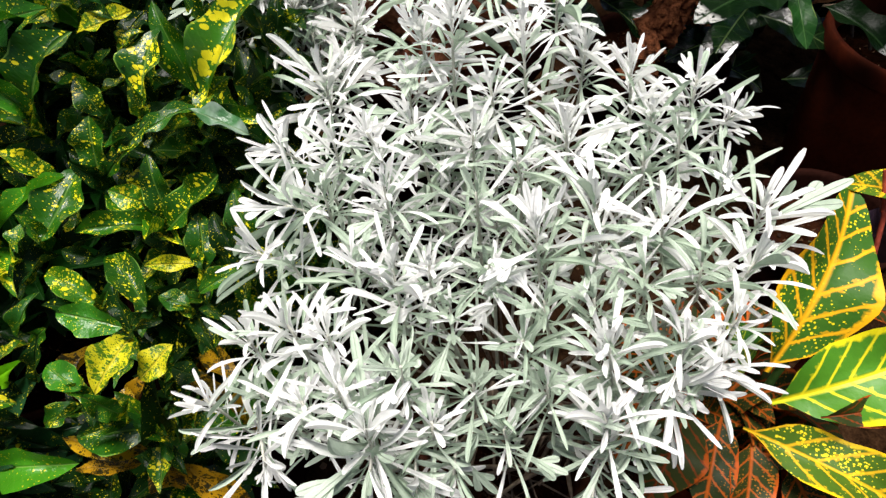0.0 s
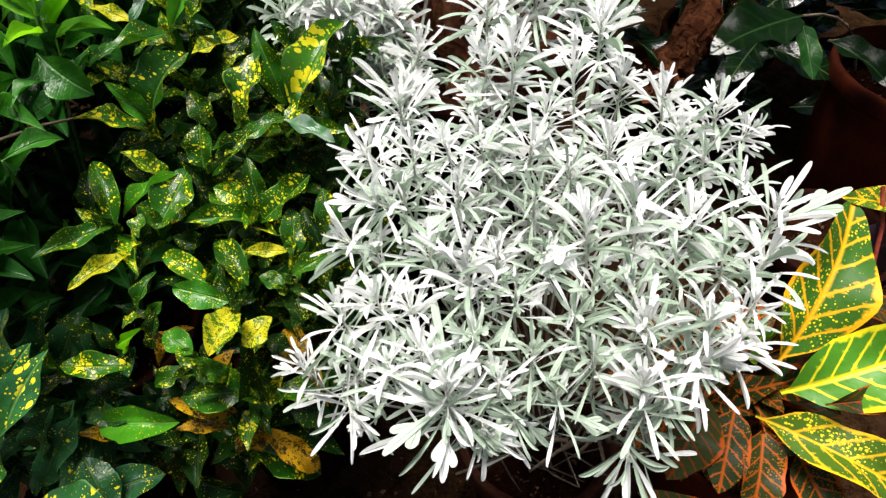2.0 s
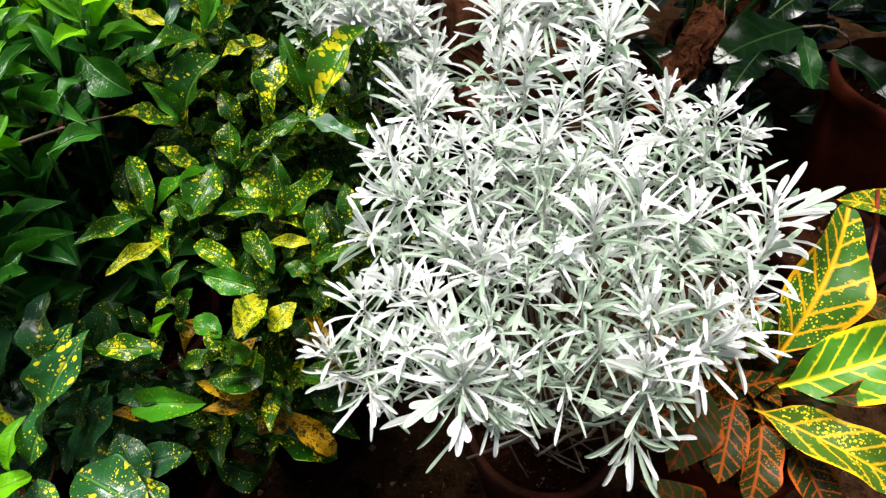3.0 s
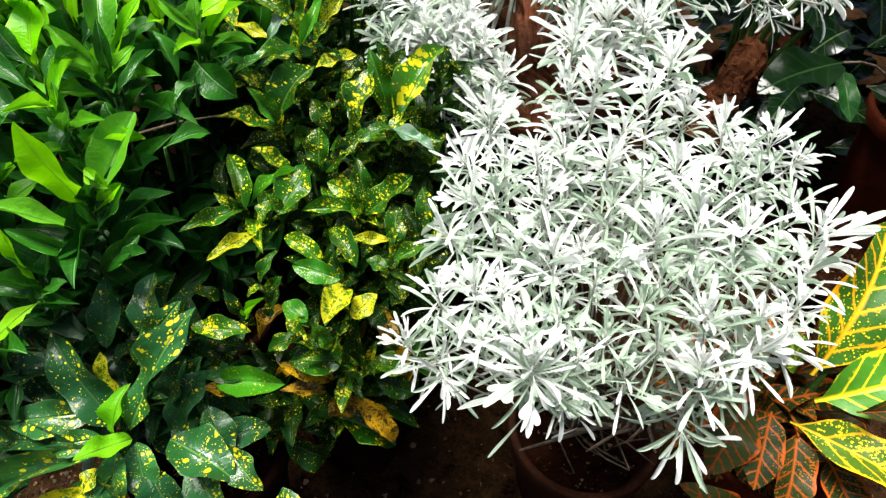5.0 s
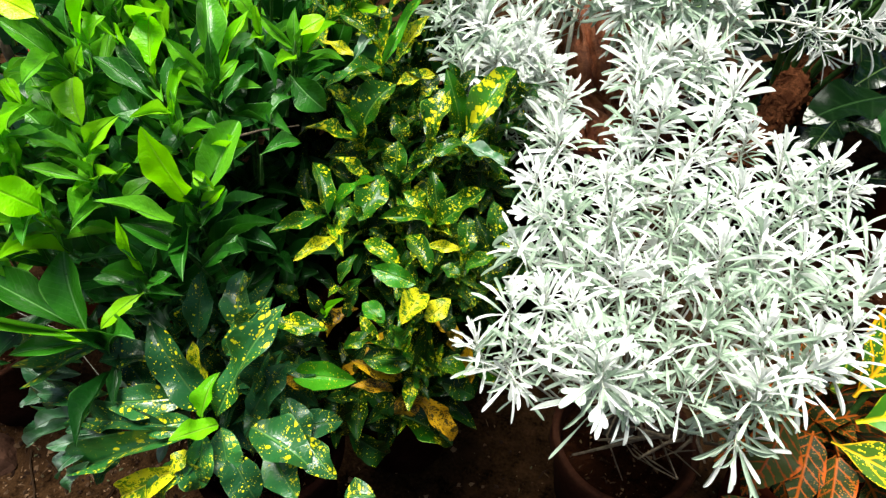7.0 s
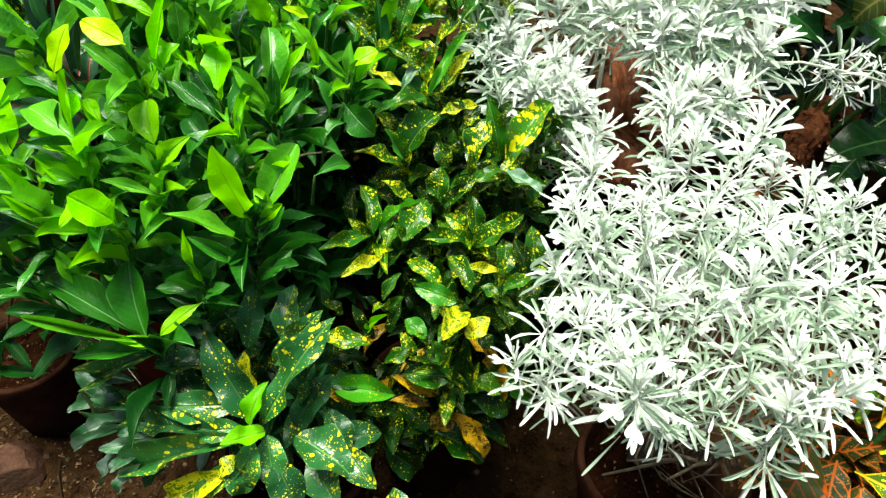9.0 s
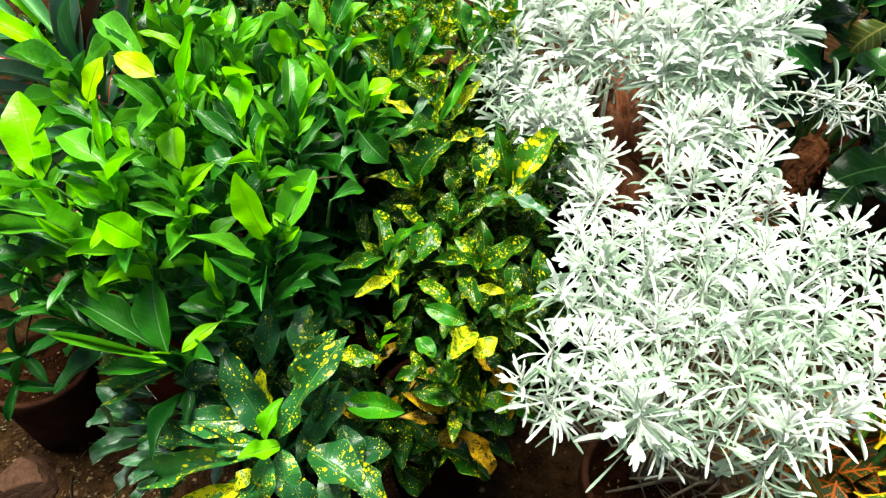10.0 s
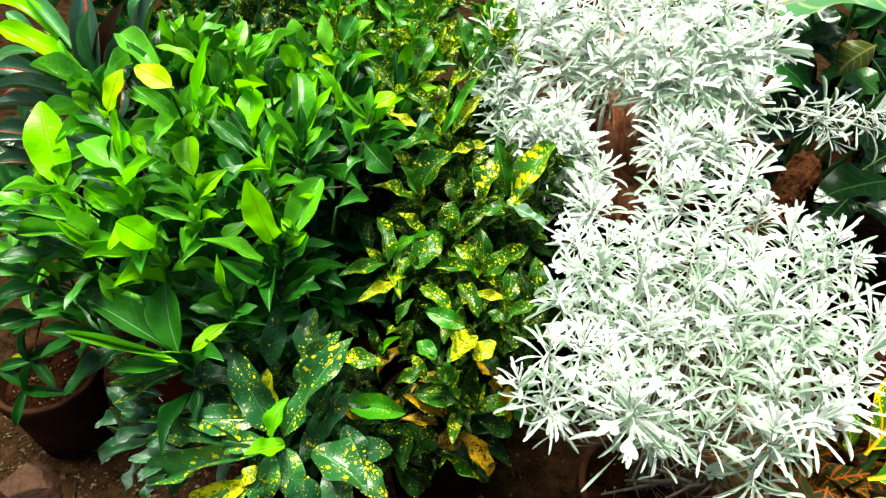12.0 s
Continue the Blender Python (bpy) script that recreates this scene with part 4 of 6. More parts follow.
for i in (0, 3, 6):       # bare stems that rise from the soil
    stem(silver_back, (-0.06 + 0.02 * i, 0.86 + 0.012 * (i % 3), 0.50), (-0.16 + 0.05 * i, 0.80 + 0.03 * (i % 3), 0.72), 0.006, 0.004, "old_stem", 0.0, "bare dark woody stem")
trunk = tube([(-0.012, 0.774, 0.500), (-0.022, 0.800, 0.560), (-0.032, 0.832, 0.594), (-0.044, 0.885, 0.634), (-0.056, 0.945, 0.676), (-0.066, 1.010, 0.720), (-0.074, 1.060, 0.765)], [0.058, 0.056, 0.054, 0.052, 0.049, 0.045, 0.036], 32)
bmesh.ops.subdivide_edges(trunk, edges=trunk.edges[:], cuts=2, use_grid_fill=True)
trunk.normal_update()
GRAIN = Vector((-0.18, 0.78, 0.60)).normalized()
for v in trunk.verts:       # long cracks run up between plates of bark
    along = v.co.dot(GRAIN)
    q = (v.co - GRAIN * along) * 36 + GRAIN * along * 5
    crack = max(0.0, 0.13 - abs(noise.noise(q))) / 0.13
    v.co += v.normal * (0.006 * noise.noise(q * 2.3) - 0.034 * crack + 0.005 * noise.noise(v.co * 90))
part("trunk", trunk, M["trunk_bark"], silver_back, "reddish brown bark-covered trunk")
for i in range(24):
    p = Vector((back_rng.uniform(-0.30, 0.16), back_rng.uniform(0.80, 1.15), back_rng.uniform(0.80, 0.92)))
    if -0.12 < p.x < 0.06 and p.y < 0.98:
        continue
    silver_rosette(back_leaves, p, (p.x * 0.6, -0.05, 0.2), 0.07, 0.052, 26, 0, back_rng, "b")
# one long side branch that reaches over the bark
branch_pts = [(0.10, 0.86, 0.68), (0.17, 0.865, 0.735), (0.25, 0.87, 0.745), (0.33, 0.875, 0.735), (0.42, 0.88, 0.72)]
part("stem", tube(branch_pts, [0.0035, 0.003, 0.0027, 0.0024, 0.002]), M["silver_stem"], silver_back)


def sprig(x, y, z, r):
    p = Vector((x, y, z))
    silver_rosette(back_leaves, p, (0.12, -0.06, 0.16 if z > 0.735 else -0.10), 0.05, r, 14, 6, back_rng, "b")


sprig(0.301, 0.879, 0.734, 0.045)
sprig(0.331, 0.870, 0.719, 0.045)
sprig(0.350, 0.905, 0.757, 0.049)
sprig(0.364, 0.890, 0.738, 0.047)
sprig(0.349, 0.852, 0.696, 0.047)
sprig(0.317, 0.857, 0.707, 0.038)
sprig(0.425, 0.908, 0.749, 0.051)
sprig(0.420, 0.886, 0.724, 0.047)
sprig(0.454, 0.902, 0.738, 0.047)
sprig(0.273, 0.882, 0.741, 0.036)
back_leaves.finish()


# ---- gold-dust shrub ----
def leafy_shoot(fol, tip, axis, size, count, mats, rng, aspect=0.34, opening=(22, 62), young=()):
    """A leaf rosette at a shoot's end, for the foliage behind the front leaves."""
    axis = axis.normalized()
    a = axis.orthogonal().normalized()
    b = axis.cross(a)
    turn = rng.uniform(0, 6.28)
    for i in range(count):
        s = (i + 0.5) / count
        az = turn + i * 2.39996
        out = a * math.cos(az) + b * math.sin(az)
        spread = radians(opening[0] + opening[1] * s + rng.uniform(-12, 12))
        length = size * (0.7 + 0.45 * min(1, s * 2)) * rng.uniform(0.8, 1.15)
        foot = tip - axis * (size * 0.8 * s)
        d = axis * math.cos(spread) + out * math.sin(spread)
        d.z -= 0.35 * s * rng.uniform(0.2, 1.2)
        mat = rng.choice(young) if young and s < 0.3 else rng.choice(mats)
        fol.leaf(mat, foot, foot + d.normalized() * length, length * aspect * rng.uniform(0.85, 1.15), single=True,
                 lift=axis * 0.7 + Vector((0, -0.2, 0.6)), jitter=0.4)


gold = thing("gold_dust_shrub", (-0.31, 0.42, 0.0), "potted shrub with glossy dark green leaves flecked with yellow", "shrub", "spotted shrubs")
pot_and_soil(gold, 0.12, 0.26, "black_pot", seed=6)
gold_leaves = Foliage(gold, "gold", 14)
gold_fill = random.Random(40)


def gold_leaf(kind, base, tip, width):
    gold_leaves.leaf("gold_" + kind, base, tip, width, jitter=0.35)
    if kind in "gbp":      # smaller leaves of the same shoot
        size = (Vector(tip) - Vector(base)).length
        leafy_shoot(gold_leaves, Vector(base) - Vector((0, 0, 0.010)), Vector((0.4 * (base[0] + 0.31), -0.10, 0.26)), max(0.035, min(0.055, size * 0.75)), 3, ("gold_g", "gold_d", "gold_d", "gold_b"), gold_fill, 0.34, opening=(20, 62))


gold_leaf("y", (-0.336, 0.528, 0.766), (-0.285, 0.543, 0.778), 0.021)
gold_leaf("b", (-0.231, 0.507, 0.702), (-0.180, 0.597, 0.770), 0.042)
gold_leaf("g", (-0.242, 0.522, 0.705), (-0.270, 0.552, 0.783), 0.030)
gold_leaf("b", (-0.282, 0.480, 0.717), (-0.267, 0.539, 0.767), 0.038)
gold_leaf("g", (-0.375, 0.475, 0.725), (-0.335, 0.519, 0.774), 0.046)
gold_leaf("p", (-0.375, 0.468, 0.719), (-0.402, 0.459, 0.778), 0.022)
gold_leaf("b", (-0.368, 0.460, 0.709), (-0.437, 0.440, 0.754), 0.023)
gold_leaf("p", (-0.357, 0.540, 0.784), (-0.417, 0.471, 0.795), 0.023)
gold_leaf("r", (-0.357, 0.540, 0.784), (-0.315, 0.628, 0.853), 0.016)
gold_leaf("y", (-0.338, 0.557, 0.791), (-0.304, 0.604, 0.833), 0.017)
gold_leaf("b", (-0.413, 0.598, 0.829), (-0.362, 0.621, 0.857), 0.015)
gold_leaf("g", (-0.367, 0.571, 0.806), (-0.423, 0.585, 0.834), 0.026)
gold_leaf("y", (-0.392, 0.544, 0.793), (-0.441, 0.553, 0.808), 0.016)
gold_leaf("b", (-0.340, 0.552, 0.787), (-0.315, 0.572, 0.813), 0.017)
gold_leaf("g", (-0.315, 0.473, 0.715), (-0.334, 0.489, 0.747), 0.026)
gold_leaf("b", (-0.239, 0.493, 0.702), (-0.207, 0.522, 0.724), 0.026)
gold_leaf("g", (-0.398, 0.361, 0.670), (-0.425, 0.419, 0.712), 0.025)
gold_leaf("r", (-0.393, 0.373, 0.671), (-0.345, 0.428, 0.683), 0.013)
gold_leaf("g", (-0.359, 0.367, 0.661), (-0.337, 0.435, 0.690), 0.042)
gold_leaf("b", (-0.360, 0.425, 0.672), (-0.399, 0.429, 0.713), 0.022)
gold_leaf("g", (-0.398, 0.367, 0.671), (-0.456, 0.307, 0.682), 0.022)
gold_leaf("y", (-0.380, 0.338, 0.656), (-0.421, 0.285, 0.663), 0.018)
gold_leaf("p", (-0.368, 0.290, 0.624), (-0.351, 0.318, 0.652), 0.015)
gold_leaf("g", (-0.315, 0.431, 0.676), (-0.269, 0.462, 0.719), 0.022)
gold_leaf("g", (-0.322, 0.436, 0.678), (-0.323, 0.464, 0.723), 0.036)
gold_leaf("p", (-0.281, 0.458, 0.705), (-0.234, 0.498, 0.709), 0.021)
gold_leaf("k", (-0.178, 0.455, 0.708), (-0.241, 0.488, 0.710), 0.022)
gold_leaf("g", (-0.260, 0.395, 0.642), (-0.199, 0.413, 0.699), 0.035)
gold_leaf("g", (-0.259, 0.398, 0.644), (-0.331, 0.376, 0.668), 0.023)
gold_leaf("g", (-0.256, 0.402, 0.647), (-0.271, 0.435, 0.701), 0.025)
gold_leaf("b", (-0.274, 0.411, 0.661), (-0.306, 0.412, 0.680), 0.025)
gold_leaf("g", (-0.216, 0.349, 0.642), (-0.221, 0.392, 0.673), 0.029)
gold_leaf("y", (-0.222, 0.357, 0.642), (-0.268, 0.351, 0.648), 0.015)
gold_leaf("g", (-0.255, 0.309, 0.643), (-0.294, 0.357, 0.658), 0.027)
gold_leaf("p", (-0.271, 0.290, 0.641), (-0.329, 0.298, 0.652), 0.028)
gold_leaf("b", (-0.294, 0.310, 0.644), (-0.345, 0.335, 0.662), 0.024)
gold_leaf("p", (-0.219, 0.311, 0.641), (-0.244, 0.315, 0.651), 0.020)
gold_leaf("g", (-0.214, 0.325, 0.641), (-0.177, 0.348, 0.650), 0.019)
gold_leaf("d", (-0.184, 0.356, 0.643), (-0.208, 0.390, 0.676), 0.021)
gold_leaf("g", (-0.174, 0.372, 0.650), (-0.187, 0.403, 0.690), 0.028)
gold_leaf("y", (-0.262, 0.283, 0.637), (-0.279, 0.233, 0.633), 0.032)
gold_leaf("y", (-0.253, 0.252, 0.621), (-0.227, 0.273, 0.642), 0.027)
gold_leaf("p", (-0.303, 0.246, 0.614), (-0.333, 0.264, 0.624), 0.025)
gold_leaf("l", (-0.379, 0.261, 0.588), (-0.356, 0.270, 0.623), 0.009)
gold_leaf("d", (-0.355, 0.263, 0.593), (-0.342, 0.282, 0.637), 0.017)
gold_leaf("b", (-0.445, 0.244, 0.588), (-0.376, 0.248, 0.587), 0.027)
gold_leaf("d", (-0.372, 0.258, 0.582), (-0.403, 0.267, 0.632), 0.016)
gold_leaf("r", (-0.420, 0.215, 0.517), (-0.337, 0.218, 0.519), 0.037)
gold_leaf("o", (-0.389, 0.212, 0.500), (-0.437, 0.200, 0.524), 0.019)
gold_leaf("g", (-0.265, 0.240, 0.550), (-0.328, 0.229, 0.557), 0.041)
gold_leaf("p", (-0.279, 0.237, 0.584), (-0.295, 0.235, 0.626), 0.021)
gold_leaf("g", (-0.313, 0.246, 0.585), (-0.357, 0.236, 0.565), 0.020)
gold_leaf("g", (-0.238, 0.252, 0.529), (-0.193, 0.259, 0.507), 0.031)
gold_leaf("p", (-0.266, 0.239, 0.524), (-0.248, 0.233, 0.496), 0.023)
gold_leaf("o", (-0.279, 0.234, 0.514), (-0.341, 0.228, 0.549), 0.023)
gold_leaf("o", (-0.290, 0.227, 0.494), (-0.342, 0.215, 0.513), 0.018)
gold_leaf("o", (-0.271, 0.234, 0.497), (-0.275, 0.216, 0.442), 0.038)
gold_leaf("o", (-0.263, 0.233, 0.477), (-0.204, 0.212, 0.406), 0.030)
gold_leaf("g", (-0.282, 0.233, 0.417), (-0.204, 0.218, 0.381), 0.054)
gold_leaf("d", (-0.349, 0.199, 0.413), (-0.295, 0.200, 0.358), 0.040)
gold_leaf("d", (-0.341, 0.203, 0.401), (-0.335, 0.202, 0.486), 0.020)
gold_leaf("d", (-0.254, 0.256, 0.513), (-0.251, 0.257, 0.612), 0.029)
gold_leaf("o", (-0.192, 0.269, 0.466), (-0.197, 0.281, 0.543), 0.024)
gold_leaf("d", (-0.228, 0.250, 0.493), (-0.180, 0.245, 0.475), 0.032)
gold_leaf("o", (-0.215, 0.286, 0.521), (-0.232, 0.274, 0.598), 0.020)
gold_leaf("d", (-0.409, 0.441, 0.685), (-0.373, 0.417, 0.667), 0.022)
gold_leaf("d", (-0.429, 0.386, 0.657), (-0.442, 0.431, 0.687), 0.020)
gold_leaf("d", (-0.318, 0.365, 0.640), (-0.344, 0.364, 0.652), 0.017)
gold_leaf("b", (-0.285, 0.422, 0.654), (-0.277, 0.441, 0.687), 0.022)
gold_leaf("d", (-0.188, 0.317, 0.614), (-0.211, 0.281, 0.615), 0.027)
gold_leaf("d", (-0.422, 0.284, 0.591), (-0.449, 0.279, 0.618), 0.018)
gold_leaf("g", (-0.375, 0.354, 0.661), (-0.369, 0.379, 0.675), 0.021)
gold_leaf("d", (-0.238, 0.274, 0.601), (-0.216, 0.271, 0.589), 0.022)
gold_leaf("b", (-0.422, 0.492, 0.776), (-0.385, 0.492, 0.752), 0.020)
gold_leaf("b", (-0.303, 0.522, 0.747), (-0.280, 0.534, 0.766), 0.019)
gold_leaf("d", (-0.283, 0.563, 0.766), (-0.301, 0.529, 0.755), 0.023)
gold_leaf("p", (-0.336, 0.643, 0.868), (-0.362, 0.681, 0.926), 0.031)
gold_leaf("p", (-0.413, 0.614, 0.843), (-0.398, 0.657, 0.896), 0.030)
gold_leaf("g", (-0.449, 0.606, 0.841), (-0.494, 0.607, 0.870), 0.026)
gold_leaf("k", (-0.375, 0.581, 0.813), (-0.393, 0.531, 0.799), 0.017)
gold_leaf("b", (-0.454, 0.592, 0.815), (-0.435, 0.549, 0.796), 0.021)
gold_leaf("d", (-0.444, 0.247, 0.527), (-0.403, 0.239, 0.517), 0.022)
gold_rng = random.Random(41)
# fill behind the front leaves, mostly the darkened copy for shaded gaps
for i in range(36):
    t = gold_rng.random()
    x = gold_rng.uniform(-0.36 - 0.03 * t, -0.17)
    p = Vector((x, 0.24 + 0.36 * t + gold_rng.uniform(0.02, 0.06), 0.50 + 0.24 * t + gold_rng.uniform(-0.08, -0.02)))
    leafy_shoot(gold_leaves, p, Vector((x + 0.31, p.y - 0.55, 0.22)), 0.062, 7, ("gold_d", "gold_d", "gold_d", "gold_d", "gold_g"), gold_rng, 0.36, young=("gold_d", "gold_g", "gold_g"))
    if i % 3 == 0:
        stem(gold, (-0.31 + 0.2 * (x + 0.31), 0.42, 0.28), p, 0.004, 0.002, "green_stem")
for i in range(56):      # inner leaves, with the shrub's shade put into their colour
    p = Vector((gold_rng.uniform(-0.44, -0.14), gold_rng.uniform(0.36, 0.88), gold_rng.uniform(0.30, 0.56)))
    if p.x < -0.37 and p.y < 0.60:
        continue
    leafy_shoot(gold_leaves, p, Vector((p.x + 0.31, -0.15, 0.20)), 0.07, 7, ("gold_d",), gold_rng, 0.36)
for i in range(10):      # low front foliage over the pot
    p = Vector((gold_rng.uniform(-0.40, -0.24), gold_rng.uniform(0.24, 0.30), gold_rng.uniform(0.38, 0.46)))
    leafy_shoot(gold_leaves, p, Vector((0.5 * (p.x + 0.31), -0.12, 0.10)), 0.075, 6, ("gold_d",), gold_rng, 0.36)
for i in range(10):      # withered leaves low in the shrub
    p = Vector((gold_rng.uniform(-0.38, -0.22), gold_rng.uniform(0.27, 0.36), gold_rng.uniform(0.38, 0.52)))
    gold_leaves.leaf("gold_o", p, p + Vector((gold_rng.uniform(-0.05, 0.05), -0.04, gold_rng.uniform(-0.05, 0.01))), 0.025, single=True)
gold_leaves.finish()

gold_far = thing("gold_dust_shrub", (-0.40, 0.98, 0.0), "taller spotted shrub with yellow-splashed leaves behind the others", "shrub", "spotted shrubs")
pot_and_soil(gold_far, 0.14, 0.36, "black_pot", seed=7)
far_leaves = Foliage(gold_far, "gold", 15)
for i in range(42):
    p = Vector((gold_rng.uniform(-0.62, -0.27), gold_rng.uniform(0.74, 1.15), gold_rng.uniform(0.68, 0.86)))
    leafy_shoot(far_leaves, p, Vector((p.x + 0.4, p.y - 1.05, 0.3)), 0.060, 9, ("gold_g", "gold_b", "gold_b", "gold_p", "gold_r", "gold_b"), gold_rng)
    if i % 3 == 0:
        stem(gold_far, (-0.40, 0.98, 0.34), p, 0.005, 0.002, "green_stem")
for i in range(60):      # its lower foliage, shade painted into the leaf colour
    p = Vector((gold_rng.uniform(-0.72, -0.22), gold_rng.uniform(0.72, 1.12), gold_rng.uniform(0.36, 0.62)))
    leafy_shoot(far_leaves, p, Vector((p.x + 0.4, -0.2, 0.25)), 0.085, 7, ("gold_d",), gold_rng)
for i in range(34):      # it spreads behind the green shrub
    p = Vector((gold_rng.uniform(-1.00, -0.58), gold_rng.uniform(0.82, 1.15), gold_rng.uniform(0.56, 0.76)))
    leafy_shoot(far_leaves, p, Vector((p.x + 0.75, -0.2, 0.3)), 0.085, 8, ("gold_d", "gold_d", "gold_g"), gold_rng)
for i in range(110):      # low foliage at its far side, in the shade-darkened leaf colours
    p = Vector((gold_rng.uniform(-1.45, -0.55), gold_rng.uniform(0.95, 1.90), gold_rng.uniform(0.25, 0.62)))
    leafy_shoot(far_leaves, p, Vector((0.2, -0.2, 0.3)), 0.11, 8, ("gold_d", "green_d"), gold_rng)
far_leaves.finish()


# ---- dark spotted shrub in front ----
dark = thing("spotted_shrub", (-0.50, 0.24, 0.0), "low potted shrub with a rosette of dark leathery yellow-dotted leaves", "shrub", "spotted shrubs")
pot_and_soil(dark, 0.12, 0.28, "black_pot", seed=9)
dark_leaves = Foliage(dark, "gold", 24)


def dark_leaf(kind, base, tip, width):
    dark_leaves.leaf(("dark_" if kind in "gbd" else "gold_") + kind, base, tip, width, jitter=0.3)


dark_leaf("d", (-0.494, 0.130, 0.554), (-0.568, 0.187, 0.640), 0.047)
dark_leaf("g", (-0.483, 0.128, 0.548), (-0.413, 0.209, 0.675), 0.042)
dark_leaf("g", (-0.481, 0.182, 0.598), (-0.427, 0.216, 0.673), 0.032)
dark_leaf("l", (-0.498, 0.121, 0.553), (-0.486, 0.160, 0.592), 0.024)
dark_leaf("l", (-0.478, 0.119, 0.546), (-0.513, 0.076, 0.577), 0.027)
dark_leaf("g", (-0.495, 0.107, 0.549), (-0.669, 0.076, 0.453), 0.038)
dark_leaf("g", (-0.491, 0.107, 0.545), (-0.490, 0.057, 0.497), 0.035)
dark_leaf("b", (-0.476, 0.120, 0.538), (-0.452, 0.071, 0.500), 0.040)
dark_leaf("b", (-0.446, 0.132, 0.526), (-0.363, 0.098, 0.519), 0.057)
dark_leaf("b", (-0.386, 0.135, 0.517), (-0.336, 0.092, 0.502), 0.036)
dark_leaf("d", (-0.379, 0.128, 0.509), (-0.412, 0.168, 0.543), 0.040)
dark_leaf("b", (-0.504, 0.113, 0.557), (-0.558, 0.096, 0.555), 0.029)
dark_leaf("b", (-0.516, 0.140, 0.564), (-0.614, 0.116, 0.567), 0.040)
dark_leaf("d", (-0.529, 0.102, 0.561), (-0.652, 0.119, 0.510), 0.035)
dark_leaf("d", (-0.557, 0.176, 0.584), (-0.632, 0.160, 0.583), 0.038)
dark_leaf("g", (-0.619, 0.179, 0.604), (-0.733, 0.168, 0.520), 0.030)
dark_leaf("d", (-0.596, 0.106, 0.522), (-0.721, 0.115, 0.402), 0.032)
dark_leaf("k", (-0.774, 0.210, 0.407), (-0.838, 0.185, 0.381), 0.023)
dark_leaf("k", (-0.714, 0.162, 0.476), (-0.780, 0.184, 0.502), 0.030)
dark_leaf("k", (-0.747, 0.183, 0.410), (-0.817, 0.142, 0.367), 0.022)
dark_leaf("k", (-0.712, 0.161, 0.423), (-0.795, 0.124, 0.387), 0.018)
dark_leaf("k", (-0.736, 0.148, 0.378), (-0.756, 0.109, 0.330), 0.028)
dark_leaf("g", (-0.636, 0.127, 0.540), (-0.676, 0.104, 0.483), 0.021)
dark_leaf("y", (-0.510, 0.072, 0.527), (-0.601, 0.044, 0.463), 0.038)
dark_leaf("y", (-0.502, 0.084, 0.544), (-0.519, 0.062, 0.527), 0.023)
dark_leaf("b", (-0.491, 0.084, 0.531), (-0.547, 0.046, 0.474), 0.031)
dark_leaf("d", (-0.462, 0.099, 0.516), (-0.424, 0.061, 0.481), 0.046)
dark_leaf("b", (-0.424, 0.123, 0.502), (-0.379, 0.074, 0.477), 0.045)
dark_leaf("d", (-0.521, 0.197, 0.602), (-0.524, 0.249, 0.664), 0.032)
dark_leaf("b", (-0.473, 0.207, 0.612), (-0.479, 0.271, 0.651), 0.034)
dark_leaf("d", (-0.453, 0.147, 0.521), (-0.415, 0.192, 0.579), 0.043)
dark_leaf("d", (-0.660, 0.164, 0.567), (-0.767, 0.191, 0.544), 0.025)
dark_leaf("y", (-0.503, 0.156, 0.559), (-0.520, 0.187, 0.610), 0.020)
dark_leaf("d", (-0.565, 0.144, 0.548), (-0.612, 0.176, 0.593), 0.035)
dark_leaf("d", (-0.658, 0.144, 0.534), (-0.746, 0.173, 0.467), 0.028)
dark_leaf("d", (-0.625, 0.126, 0.529), (-0.679, 0.148, 0.522), 0.026)
dark_leaf("b", (-0.518, 0.083, 0.536), (-0.487, 0.067, 0.491), 0.029)
dark_leaf("d", (-0.403, 0.148, 0.499), (-0.345, 0.171, 0.497), 0.036)
dark_leaf("b", (-0.324, 0.085, 0.476), (-0.288, 0.086, 0.488), 0.037)
dark_leaf("d", (-0.458, 0.177, 0.535), (-0.438, 0.201, 0.585), 0.031)
dark_leaf("d", (-0.599, 0.091, 0.495), (-0.628, 0.057, 0.471), 0.026)
dark_leaf("k", (-0.665, 0.154, 0.504), (-0.742, 0.149, 0.502), 0.019)
dark_leaf("k", (-0.659, 0.145, 0.478), (-0.751, 0.123, 0.460), 0.020)
dark_leaf("k", (-0.614, 0.103, 0.512), (-0.693, 0.084, 0.495), 0.018)
dark_leaf("k", (-0.627, 0.087, 0.519), (-0.671, 0.061, 0.488), 0.020)
dark_leaf("k", (-0.669, 0.161, 0.544), (-0.732, 0.165, 0.549), 0.020)
dark_leaf("g", (-0.603, 0.124, 0.576), (-0.719, 0.155, 0.484), 0.023)
dark_leaf("k", (-0.630, 0.074, 0.498), (-0.658, 0.046, 0.463), 0.018)
dark_leaf("d", (-0.686, 0.144, 0.490), (-0.816, 0.192, 0.362), 0.021)
dark_leaf("k", (-0.613, 0.114, 0.519), (-0.673, 0.102, 0.507), 0.020)
dark_rng = random.Random(43)
# fill under the rosette, in the darker copy that imitates shade
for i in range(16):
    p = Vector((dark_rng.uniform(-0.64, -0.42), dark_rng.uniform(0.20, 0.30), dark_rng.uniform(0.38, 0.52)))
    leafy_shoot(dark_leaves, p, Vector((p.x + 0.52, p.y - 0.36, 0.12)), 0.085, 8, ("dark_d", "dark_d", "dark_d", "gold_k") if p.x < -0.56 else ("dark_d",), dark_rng)
